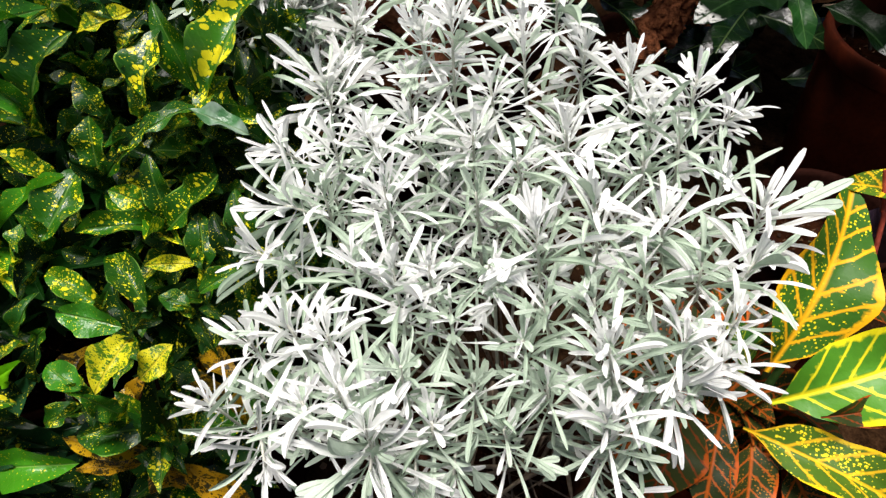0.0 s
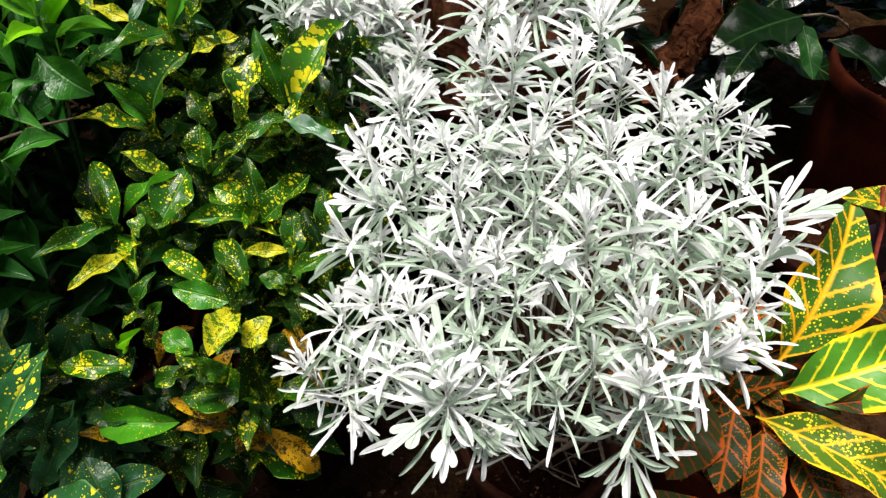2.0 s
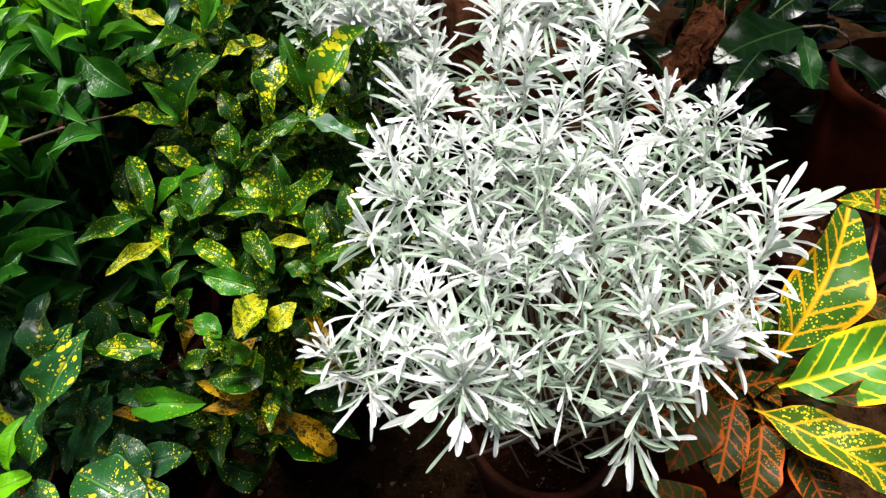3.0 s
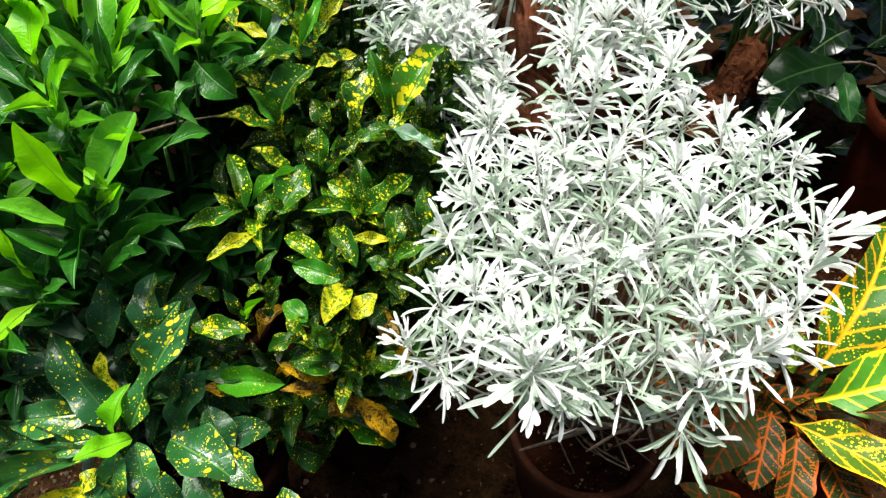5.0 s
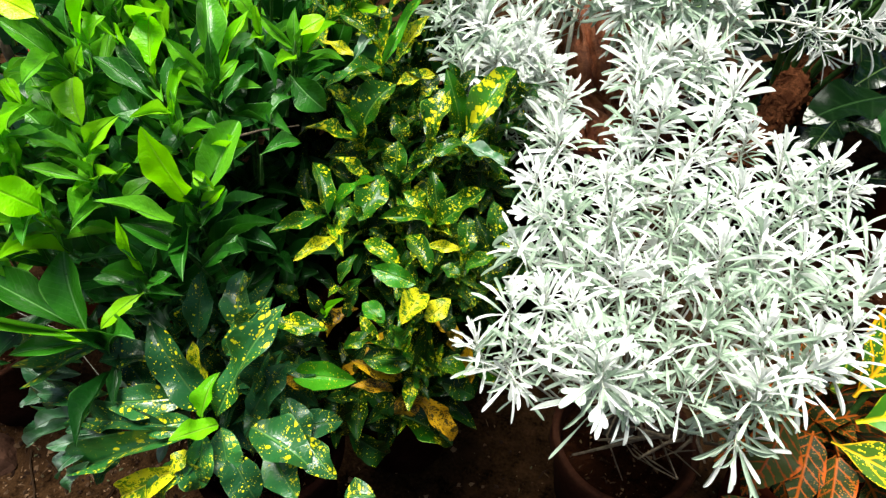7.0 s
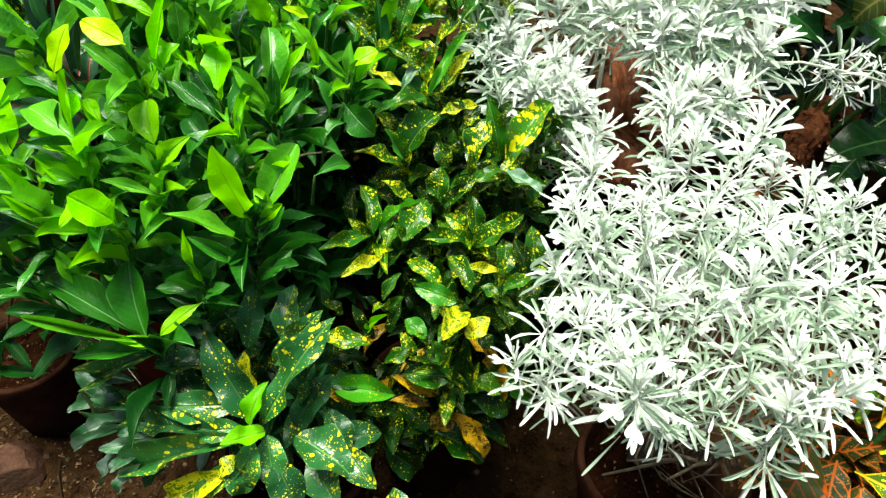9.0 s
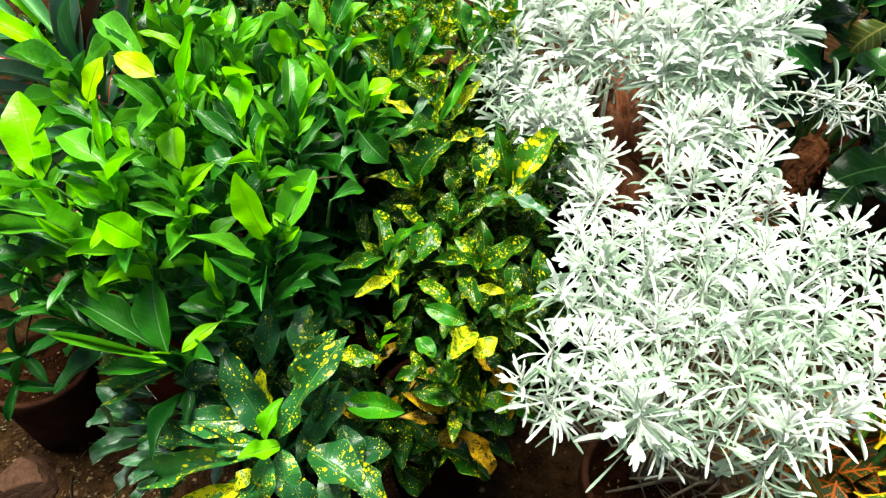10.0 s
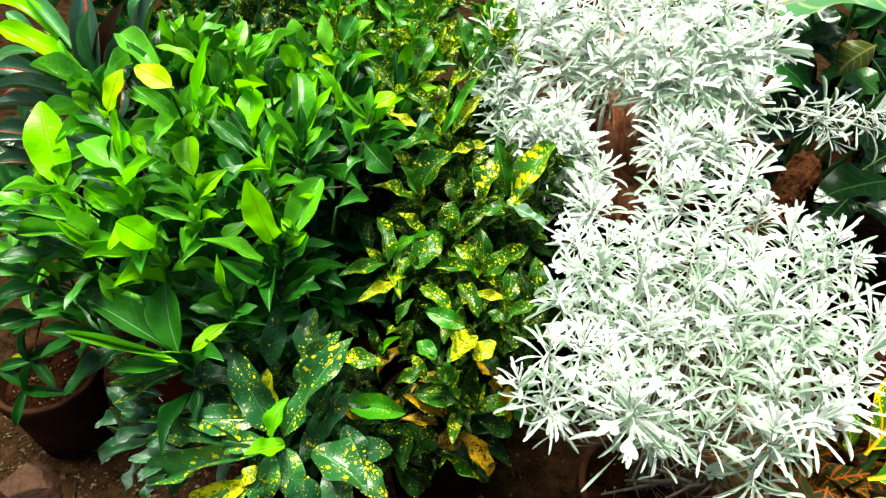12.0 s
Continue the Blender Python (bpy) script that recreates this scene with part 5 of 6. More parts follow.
for i in range(5):
    stem(dark, (-0.50, 0.24, 0.26), (-0.56 + 0.04 * i, 0.20, 0.47), 0.005, 0.003, "green_stem")
dark_leaves.finish()

# ---- plain green shrub ----
green = thing("green_shrub", (-0.60, 0.50, 0.0), "dense potted shrub with upright glossy green and lime young leaves", "shrub")
pot_and_soil(green, 0.14, 0.28, "black_pot", seed=12)
green_leaves = Foliage(green, "green", 31)
green_fill = random.Random(46)


def green_leaf(kind, base, tip, width):
    if kind in "ly":      # young leaves stand flat and open
        green_leaves.leaf("green_" + kind, base, tip, width, jitter=0.12, lift=(0.0, -0.5, 0.8), variant=12 + green_leaves.left % 2)
    else:
        green_leaves.leaf("gold_k" if kind == "k" else "green_" + kind, base, tip, width, jitter=0.42)
    if kind in "lrp":      # the rest of the shoot that carries it
        size = (Vector(tip) - Vector(base)).length
        # lower shoots take the darker copies, so shade is in the leaf colour
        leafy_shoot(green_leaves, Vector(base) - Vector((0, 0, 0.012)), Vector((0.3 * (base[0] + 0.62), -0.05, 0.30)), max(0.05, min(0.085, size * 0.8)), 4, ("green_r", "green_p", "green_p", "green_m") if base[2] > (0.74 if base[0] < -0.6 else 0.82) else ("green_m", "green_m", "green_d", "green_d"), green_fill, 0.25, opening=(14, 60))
    if kind in "lrpm":
        low = Vector(base).lerp(Vector((-0.60, 0.50, 0.40)), 0.10) - Vector((0, 0, 0.025))
        part("stem", tube([low, Vector(base).lerp(low, 0.4), base], [0.0024, 0.002, 0.0014], 5), M["green_stem"], green)


green_leaf("l", (-0.522, 0.276, 0.748), (-0.547, 0.268, 0.856), 0.039)
green_leaf("p", (-0.513, 0.282, 0.749), (-0.489, 0.362, 0.805), 0.040)
green_leaf("p", (-0.519, 0.256, 0.725), (-0.594, 0.224, 0.794), 0.022)
green_leaf("l", (-0.517, 0.272, 0.741), (-0.489, 0.295, 0.764), 0.015)
green_leaf("r", (-0.523, 0.296, 0.782), (-0.495, 0.281, 0.769), 0.016)
green_leaf("m", (-0.512, 0.261, 0.728), (-0.486, 0.293, 0.761), 0.028)
green_leaf("l", (-0.564, 0.210, 0.698), (-0.578, 0.221, 0.772), 0.012)
green_leaf("m", (-0.565, 0.200, 0.683), (-0.614, 0.192, 0.698), 0.018)
green_leaf("m", (-0.562, 0.200, 0.684), (-0.530, 0.208, 0.705), 0.020)
green_leaf("r", (-0.564, 0.197, 0.680), (-0.604, 0.158, 0.655), 0.021)
green_leaf("m", (-0.559, 0.199, 0.681), (-0.530, 0.190, 0.686), 0.016)
green_leaf("m", (-0.523, 0.237, 0.710), (-0.572, 0.219, 0.764), 0.017)
green_leaf("d", (-0.551, 0.228, 0.684), (-0.602, 0.228, 0.746), 0.032)
green_leaf("d", (-0.597, 0.240, 0.721), (-0.604, 0.260, 0.787), 0.039)
green_leaf("m", (-0.490, 0.240, 0.702), (-0.457, 0.243, 0.719), 0.020)
green_leaf("m", (-0.624, 0.160, 0.640), (-0.658, 0.219, 0.713), 0.043)
green_leaf("m", (-0.626, 0.160, 0.640), (-0.760, 0.194, 0.677), 0.038)
green_leaf("p", (-0.614, 0.158, 0.635), (-0.770, 0.150, 0.660), 0.014)
green_leaf("l", (-0.607, 0.161, 0.639), (-0.653, 0.144, 0.653), 0.014)
green_leaf("m", (-0.619, 0.162, 0.624), (-0.703, 0.125, 0.632), 0.022)
green_leaf("l", (-0.793, 0.259, 0.805), (-0.836, 0.322, 0.890), 0.052)
green_leaf("l", (-0.785, 0.359, 0.920), (-0.915, 0.387, 0.950), 0.030)
green_leaf("p", (-0.758, 0.341, 0.896), (-0.836, 0.328, 0.936), 0.030)
green_leaf("r", (-0.754, 0.323, 0.877), (-0.798, 0.337, 0.902), 0.024)
green_leaf("y", (-0.726, 0.297, 0.902), (-0.708, 0.322, 0.950), 0.028)
green_leaf("m", (-0.730, 0.311, 0.860), (-0.791, 0.318, 0.883), 0.031)
green_leaf("y", (-0.636, 0.304, 0.944), (-0.687, 0.315, 0.959), 0.028)
green_leaf("l", (-0.649, 0.357, 0.873), (-0.643, 0.418, 0.958), 0.014)
green_leaf("r", (-0.641, 0.366, 0.883), (-0.626, 0.387, 0.906), 0.026)
green_leaf("p", (-0.672, 0.346, 0.925), (-0.751, 0.393, 0.963), 0.032)
green_leaf("p", (-0.655, 0.341, 0.858), (-0.717, 0.343, 0.918), 0.023)
green_leaf("r", (-0.662, 0.332, 0.854), (-0.688, 0.325, 0.870), 0.018)
green_leaf("r", (-0.655, 0.341, 0.858), (-0.640, 0.352, 0.889), 0.021)
green_leaf("l", (-0.711, 0.267, 0.860), (-0.707, 0.295, 0.882), 0.023)
green_leaf("r", (-0.696, 0.253, 0.841), (-0.736, 0.326, 0.893), 0.010)
green_leaf("p", (-0.686, 0.251, 0.841), (-0.765, 0.284, 0.867), 0.037)
green_leaf("r", (-0.626, 0.287, 0.831), (-0.647, 0.329, 0.863), 0.034)
green_leaf("r", (-0.678, 0.240, 0.811), (-0.685, 0.248, 0.853), 0.034)
green_leaf("r", (-0.684, 0.236, 0.807), (-0.767, 0.257, 0.820), 0.019)
green_leaf("l", (-0.646, 0.209, 0.780), (-0.678, 0.193, 0.825), 0.040)
green_leaf("r", (-0.656, 0.215, 0.749), (-0.741, 0.192, 0.758), 0.022)
green_leaf("p", (-0.685, 0.234, 0.805), (-0.741, 0.238, 0.809), 0.018)
green_leaf("k", (-0.711, 0.247, 0.825), (-0.767, 0.262, 0.830), 0.017)
green_leaf("r", (-0.775, 0.257, 0.803), (-0.839, 0.236, 0.791), 0.017)
green_leaf("p", (-0.752, 0.230, 0.783), (-0.854, 0.222, 0.791), 0.015)
green_leaf("p", (-0.747, 0.221, 0.770), (-0.831, 0.201, 0.771), 0.022)
green_leaf("k", (-0.761, 0.220, 0.727), (-0.838, 0.206, 0.762), 0.024)
green_leaf("p", (-0.617, 0.263, 0.810), (-0.676, 0.242, 0.849), 0.019)
green_leaf("p", (-0.603, 0.242, 0.797), (-0.668, 0.233, 0.819), 0.013)
green_leaf("r", (-0.617, 0.268, 0.814), (-0.578, 0.281, 0.856), 0.022)
green_leaf("p", (-0.612, 0.254, 0.804), (-0.588, 0.259, 0.827), 0.015)
green_leaf("p", (-0.641, 0.277, 0.812), (-0.675, 0.279, 0.851), 0.037)
green_leaf("r", (-0.684, 0.218, 0.704), (-0.738, 0.201, 0.695), 0.020)
green_leaf("l", (-0.583, 0.374, 0.854), (-0.595, 0.419, 0.892), 0.037)
green_leaf("m", (-0.581, 0.363, 0.852), (-0.617, 0.383, 0.889), 0.023)
green_leaf("m", (-0.562, 0.327, 0.848), (-0.632, 0.352, 0.879), 0.023)
green_leaf("m", (-0.558, 0.344, 0.842), (-0.553, 0.402, 0.851), 0.018)
green_leaf("p", (-0.537, 0.414, 0.830), (-0.558, 0.489, 0.887), 0.033)
green_leaf("l", (-0.531, 0.417, 0.825), (-0.508, 0.491, 0.874), 0.013)
green_leaf("p", (-0.533, 0.404, 0.824), (-0.577, 0.407, 0.875), 0.021)
green_leaf("r", (-0.529, 0.391, 0.819), (-0.510, 0.438, 0.835), 0.015)
green_leaf("m", (-0.516, 0.378, 0.810), (-0.492, 0.445, 0.833), 0.014)
green_leaf("r", (-0.541, 0.315, 0.827), (-0.552, 0.389, 0.846), 0.013)
green_leaf("r", (-0.545, 0.326, 0.832), (-0.561, 0.277, 0.860), 0.015)
green_leaf("m", (-0.458, 0.464, 0.806), (-0.413, 0.451, 0.768), 0.041)
green_leaf("m", (-0.468, 0.408, 0.786), (-0.448, 0.442, 0.791), 0.025)
green_leaf("m", (-0.469, 0.435, 0.797), (-0.495, 0.459, 0.846), 0.016)
green_leaf("l", (-0.451, 0.484, 0.849), (-0.420, 0.506, 0.864), 0.026)
green_leaf("r", (-0.449, 0.482, 0.813), (-0.413, 0.535, 0.846), 0.011)
green_leaf("p", (-0.454, 0.492, 0.822), (-0.500, 0.491, 0.869), 0.013)
green_leaf("m", (-0.507, 0.503, 0.867), (-0.480, 0.552, 0.900), 0.036)
green_leaf("r", (-0.499, 0.492, 0.855), (-0.534, 0.505, 0.893), 0.020)
green_leaf("y", (-0.506, 0.500, 0.901), (-0.534, 0.486, 0.918), 0.012)
green_leaf("l", (-0.561, 0.506, 0.887), (-0.581, 0.491, 0.924), 0.028)
green_leaf("p", (-0.607, 0.431, 0.894), (-0.569, 0.520, 0.937), 0.024)
green_leaf("r", (-0.611, 0.448, 0.918), (-0.589, 0.488, 0.937), 0.020)
green_leaf("l", (-0.619, 0.451, 0.935), (-0.632, 0.442, 0.960), 0.016)
green_leaf("p", (-0.631, 0.398, 0.900), (-0.631, 0.408, 0.946), 0.024)
green_leaf("p", (-0.554, 0.522, 0.900), (-0.573, 0.525, 0.949), 0.030)
green_leaf("r", (-0.497, 0.560, 0.901), (-0.473, 0.594, 0.933), 0.025)
green_leaf("p", (-0.521, 0.532, 0.893), (-0.540, 0.558, 0.948), 0.022)
green_leaf("m", (-0.534, 0.516, 0.887), (-0.568, 0.515, 0.929), 0.017)
green_leaf("p", (-0.662, 0.416, 0.959), (-0.632, 0.449, 0.961), 0.019)
green_leaf("p", (-0.624, 0.431, 0.926), (-0.618, 0.474, 0.961), 0.022)
green_leaf("m", (-0.512, 0.556, 0.908), (-0.497, 0.584, 0.941), 0.028)
green_leaf("m", (-0.470, 0.362, 0.759), (-0.434, 0.407, 0.749), 0.022)
green_leaf("m", (-0.510, 0.366, 0.777), (-0.526, 0.374, 0.806), 0.021)
green_leaf("d", (-0.473, 0.402, 0.769), (-0.462, 0.453, 0.789), 0.024)
green_leaf("d", (-0.632, 0.231, 0.695), (-0.630, 0.233, 0.743), 0.029)
green_leaf("m", (-0.622, 0.230, 0.728), (-0.602, 0.230, 0.788), 0.024)
green_leaf("m", (-0.513, 0.239, 0.684), (-0.473, 0.265, 0.719), 0.021)
green_leaf("d", (-0.575, 0.282, 0.798), (-0.591, 0.280, 0.830), 0.028)
green_leaf("d", (-0.556, 0.305, 0.784), (-0.538, 0.344, 0.805), 0.029)
green_leaf("d", (-0.519, 0.400, 0.799), (-0.505, 0.432, 0.810), 0.027)
green_leaf("m", (-0.659, 0.229, 0.691), (-0.678, 0.223, 0.722), 0.021)
green_leaf("d", (-0.558, 0.292, 0.836), (-0.601, 0.327, 0.848), 0.028)
green_leaf("m", (-0.584, 0.276, 0.818), (-0.561, 0.305, 0.852), 0.022)
green_leaf("d", (-0.570, 0.438, 0.832), (-0.538, 0.494, 0.852), 0.029)
green_leaf("m", (-0.532, 0.470, 0.830), (-0.503, 0.486, 0.843), 0.021)
green_leaf("d", (-0.715, 0.344, 0.853), (-0.668, 0.307, 0.841), 0.029)
green_leaf("p", (-0.665, 0.301, 0.837), (-0.694, 0.327, 0.861), 0.024)
green_leaf("r", (-0.683, 0.287, 0.851), (-0.708, 0.310, 0.869), 0.014)
green_leaf("p", (-0.632, 0.418, 0.900), (-0.620, 0.436, 0.928), 0.019)
green_leaf("m", (-0.587, 0.456, 0.880), (-0.583, 0.494, 0.905), 0.023)
green_leaf("p", (-0.744, 0.213, 0.718), (-0.713, 0.192, 0.683), 0.019)
green_leaf("d", (-0.717, 0.197, 0.635), (-0.768, 0.221, 0.675), 0.030)
green_leaf("m", (-0.834, 0.204, 0.706), (-0.777, 0.221, 0.742), 0.026)
green_leaf("p", (-0.805, 0.206, 0.681), (-0.847, 0.196, 0.739), 0.025)
green_leaf("p", (-0.844, 0.254, 0.768), (-0.887, 0.243, 0.795), 0.019)
green_leaf("p", (-0.832, 0.281, 0.805), (-0.771, 0.291, 0.843), 0.021)
green_leaf("m", (-0.808, 0.297, 0.816), (-0.815, 0.305, 0.852), 0.019)
green_leaf("m", (-0.764, 0.216, 0.749), (-0.831, 0.201, 0.770), 0.032)
green_leaf("m", (-0.797, 0.209, 0.738), (-0.849, 0.173, 0.749), 0.024)
green_leaf("d", (-0.786, 0.223, 0.764), (-0.858, 0.203, 0.784), 0.024)
green_leaf("m", (-0.819, 0.191, 0.720), (-0.853, 0.164, 0.739), 0.021)
green_leaf("d", (-0.822, 0.198, 0.684), (-0.863, 0.159, 0.691), 0.026)
green_leaf("d", (-0.836, 0.182, 0.643), (-0.868, 0.144, 0.654), 0.027)
green_leaf("d", (-0.817, 0.245, 0.762), (-0.877, 0.230, 0.780), 0.022)
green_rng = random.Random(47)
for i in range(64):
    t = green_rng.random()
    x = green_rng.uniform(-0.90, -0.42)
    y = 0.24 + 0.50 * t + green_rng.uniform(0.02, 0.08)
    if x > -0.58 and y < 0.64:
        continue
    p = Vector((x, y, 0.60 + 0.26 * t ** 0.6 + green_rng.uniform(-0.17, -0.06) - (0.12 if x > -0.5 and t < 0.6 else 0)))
    # brighter leaf colours high and far back, shade-dark ones low in front
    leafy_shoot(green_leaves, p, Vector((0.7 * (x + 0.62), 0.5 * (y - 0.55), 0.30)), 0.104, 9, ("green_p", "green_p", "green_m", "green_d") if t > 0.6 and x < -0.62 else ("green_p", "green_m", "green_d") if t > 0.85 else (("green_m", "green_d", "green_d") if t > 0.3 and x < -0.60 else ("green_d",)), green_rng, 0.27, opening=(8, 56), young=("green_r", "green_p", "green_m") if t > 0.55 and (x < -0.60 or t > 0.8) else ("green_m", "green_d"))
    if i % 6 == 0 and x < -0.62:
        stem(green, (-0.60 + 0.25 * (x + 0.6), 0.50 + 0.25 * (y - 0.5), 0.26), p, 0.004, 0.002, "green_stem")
for i in range(66):      # leaves inside the shrub, near-black green in place of shade
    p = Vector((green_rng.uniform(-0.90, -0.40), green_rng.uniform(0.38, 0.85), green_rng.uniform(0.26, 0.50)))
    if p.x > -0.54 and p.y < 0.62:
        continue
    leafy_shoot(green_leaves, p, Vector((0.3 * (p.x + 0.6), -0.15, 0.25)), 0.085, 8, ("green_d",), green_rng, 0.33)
part("twig", tube([(-0.640, 0.47, 0.655), (-0.586, 0.493, 0.666), (-0.536, 0.518, 0.672), (-0.484, 0.538, 0.673)], [0.0026, 0.0024, 0.002, 0.0013]), M["old_stem"], green, "reddish brown twig")
green_leaves.finish()

# ---- veined croton ----
croton = thing("veined_croton", (0.40, 0.36, 0.0), "potted croton with broad yellow and orange veined leaves", "shrub")
pot_and_soil(croton, 0.11, 0.22, "terracotta", seed=15)
croton_leaves = Foliage(croton, "croton", 37)


def croton_leaf(kind, base, tip, width):
    croton_leaves.leaf("cr_" + {"n": "y"}.get(kind, kind), base, tip, width, jitter=0.2)


croton_leaf("c", (0.384, 0.368, 0.412), (0.483, 0.537, 0.555), 0.104)
croton_leaf("n", (0.391, 0.339, 0.389), (0.597, 0.383, 0.468), 0.100)
croton_leaf("m", (0.366, 0.322, 0.353), (0.566, 0.215, 0.328), 0.073)
croton_leaf("o", (0.300, 0.349, 0.370), (0.239, 0.242, 0.327), 0.085)
croton_leaf("m", (0.618, 0.566, 0.488), (0.465, 0.538, 0.558), 0.050)
croton_leaf("o", (0.467, 0.445, 0.463), (0.535, 0.395, 0.475), 0.040)
croton_leaf("d", (0.377, 0.313, 0.345), (0.354, 0.211, 0.286), 0.062)
croton_leaf("o", (0.423, 0.305, 0.423), (0.555, 0.324, 0.433), 0.035)
croton_leaf("d", (0.429, 0.293, 0.311), (0.460, 0.199, 0.287), 0.059)
croton_leaf("o", (0.316, 0.197, 0.236), (0.204, 0.227, 0.319), 0.052)
croton_leaf("g", (0.362, 0.372, 0.412), (0.321, 0.394, 0.482), 0.050)
croton_leaf("d", (0.341, 0.334, 0.358), (0.306, 0.229, 0.317), 0.059)
croton_rng = random.Random(53)
for i in range(9):
    p = Vector((croton_rng.uniform(0.30, 0.52), croton_rng.uniform(0.30, 0.48), croton_rng.uniform(0.24, 0.34)))
    leafy_shoot(croton_leaves, p, Vector((p.x - 0.40, p.y - 0.42, 0.12)), 0.13, 5, ("cr_d", "cr_d", "cr_o"), croton_rng, 0.38)
croton_leaves.leaf("purple", (0.60, 0.60, 0.36), (0.585, 0.54, 0.47), 0.075, jitter=0.1)
part("stem", tube([(0.513, 0.541, 0.575), (0.526, 0.515, 0.527), (0.537, 0.488, 0.452), (0.50, 0.44, 0.35), (0.42, 0.37, 0.19)], [0.003, 0.0032, 0.0034, 0.004, 0.005]), M["red_stem"], croton, "red leaf stalk")
stem(croton, (0.40, 0.36, 0.19), (0.41, 0.38, 0.42), 0.007, 0.005, "green_stem")
croton_leaves.finish()



# ---- broad-leaved plant and pots behind ----
broad = thing("broad_leaved_plant", (0.46, 1.22, 0.0), "tall potted plant with large dark green leaves and one amber leaf", "plant")
pot_and_soil(broad, 0.16, 0.26, "black_pot", seed=21)
broad_leaves = Foliage(broad, "croton", 61)


def broad_leaf(mat, base, tip, width):
    broad_leaves.leaf(mat, base, tip, width, jitter=0.15)


broad_leaf("broad", (0.220, 1.112, 0.760), (0.345, 1.045, 0.710), 0.088)
broad_leaf("broad_d", (0.416, 1.117, 0.743), (0.302, 1.105, 0.774), 0.074)
broad_leaf("broad_d", (0.404, 1.118, 0.808), (0.310, 1.119, 0.774), 0.062)
broad_leaf("broad_y", (0.454, 1.100, 0.800), (0.404, 1.099, 0.735), 0.078)
broad_leaf("broad_g", (0.410, 1.107, 0.746), (0.489, 1.069, 0.713), 0.069)
broad_leaf("broad_g", (0.421, 1.108, 0.732), (0.361, 1.073, 0.727), 0.034)
broad_leaf("broad_p", (0.216, 1.174, 0.822), (0.498, 1.061, 0.915), 0.171)
broad_leaf("broad_d", (0.332, 1.227, 0.809), (0.301, 1.150, 0.760), 0.042)
broad_leaf("broad_d", (0.356, 1.244, 0.819), (0.389, 1.177, 0.785), 0.074)
broad_leaf("broad_d", (0.297, 1.127, 0.717), (0.382, 1.069, 0.650), 0.074)
broad_leaf("broad_d", (0.466, 1.130, 0.764), (0.551, 1.109, 0.667), 0.073)
broad_rng = random.Random(67)
for i in range(7):
    top = (0.30 + 0.10 * i, 1.12 + 0.05 * (i % 3), 0.86 + 0.05 * (i % 2))
    stem(broad, (0.46, 1.22, 0.23), top, 0.008, 0.004, "green_stem", 0.05)
for i in range(14):
    p = Vector((broad_rng.uniform(0.30, 0.60), broad_rng.uniform(1.26, 1.42), broad_rng.uniform(0.72, 0.88)))
    d = Vector((broad_rng.uniform(-1, 1), broad_rng.uniform(-0.9, 0.2), broad_rng.uniform(-0.5, 0.2))).normalized() * 0.14
    broad_leaves.leaf("broad", p, p + d, 0.07, jitter=0.3)
for i in range(90):      # added near-black leaves that cover the sunlit ground, shade in their colour
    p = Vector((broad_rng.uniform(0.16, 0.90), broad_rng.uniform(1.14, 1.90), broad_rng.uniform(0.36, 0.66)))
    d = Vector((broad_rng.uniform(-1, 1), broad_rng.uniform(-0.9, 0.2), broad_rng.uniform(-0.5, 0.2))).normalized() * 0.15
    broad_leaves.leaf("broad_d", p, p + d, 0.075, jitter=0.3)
for i in range(260):      # crown leaves added out of view, they keep light off the pots beneath
    p = Vector((broad_rng.uniform(0.72, 1.35), broad_rng.uniform(0.80, 1.75), broad_rng.uniform(0.90, 1.10)))
    d = Vector((broad_rng.uniform(-1, 1), broad_rng.uniform(-0.9, 0.6), broad_rng.uniform(-0.35, 0.2))).normalized() * broad_rng.uniform(0.16, 0.24)
    broad_leaves.leaf("broad", p, p + d, 0.10, lift=(0, -0.2, 1), jitter=0.3)
# further unseen crown leaves, placed to shade the ground at the back
for i in range(130):
    p = Vector((broad_rng.uniform(0.40, 0.95), broad_rng.uniform(1.36, 1.95), broad_rng.uniform(0.93, 1.10)))
    d = Vector((broad_rng.uniform(-1, 1), broad_rng.uniform(-0.6, 0.8), broad_rng.uniform(-0.2, 0.2))).normalized() * broad_rng.uniform(0.16, 0.22)
    broad_leaves.leaf("broad", p, p + d, 0.10, lift=(0, -0.2, 1), jitter=0.3)
broad_leaves.finish()

low = thing("broad_leaved_plant", (0.89, 1.07, 0.0), "plant with scuffed dark leaves in a wide terracotta pot", "plant")
pot_and_soil(low, 0.16, 0.40, "terracotta", 0.05, seed=23)
low_leaves = Foliage(low, "croton", 62)
stem(low, (0.80, 1.12, 0.36), (0.575, 1.010, 0.545), 0.0035, 0.0025, "old_stem", 0.03)
stem(low, (0.82, 1.08, 0.36), (0.66, 1.035, 0.48), 0.0035, 0.0025, "old_stem", 0.03)
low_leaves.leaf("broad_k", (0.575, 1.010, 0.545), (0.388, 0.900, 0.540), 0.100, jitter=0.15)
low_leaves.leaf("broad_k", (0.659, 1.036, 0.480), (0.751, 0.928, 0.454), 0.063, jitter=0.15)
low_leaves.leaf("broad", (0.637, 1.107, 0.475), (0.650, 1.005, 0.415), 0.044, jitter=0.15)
for i in range(46):      # low leaves between the pots, their near-black green stands for shade
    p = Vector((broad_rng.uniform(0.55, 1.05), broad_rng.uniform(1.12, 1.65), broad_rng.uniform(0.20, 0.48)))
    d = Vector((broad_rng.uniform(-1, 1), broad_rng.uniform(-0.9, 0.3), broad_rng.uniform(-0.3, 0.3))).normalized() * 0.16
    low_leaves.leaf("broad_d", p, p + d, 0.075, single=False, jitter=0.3)
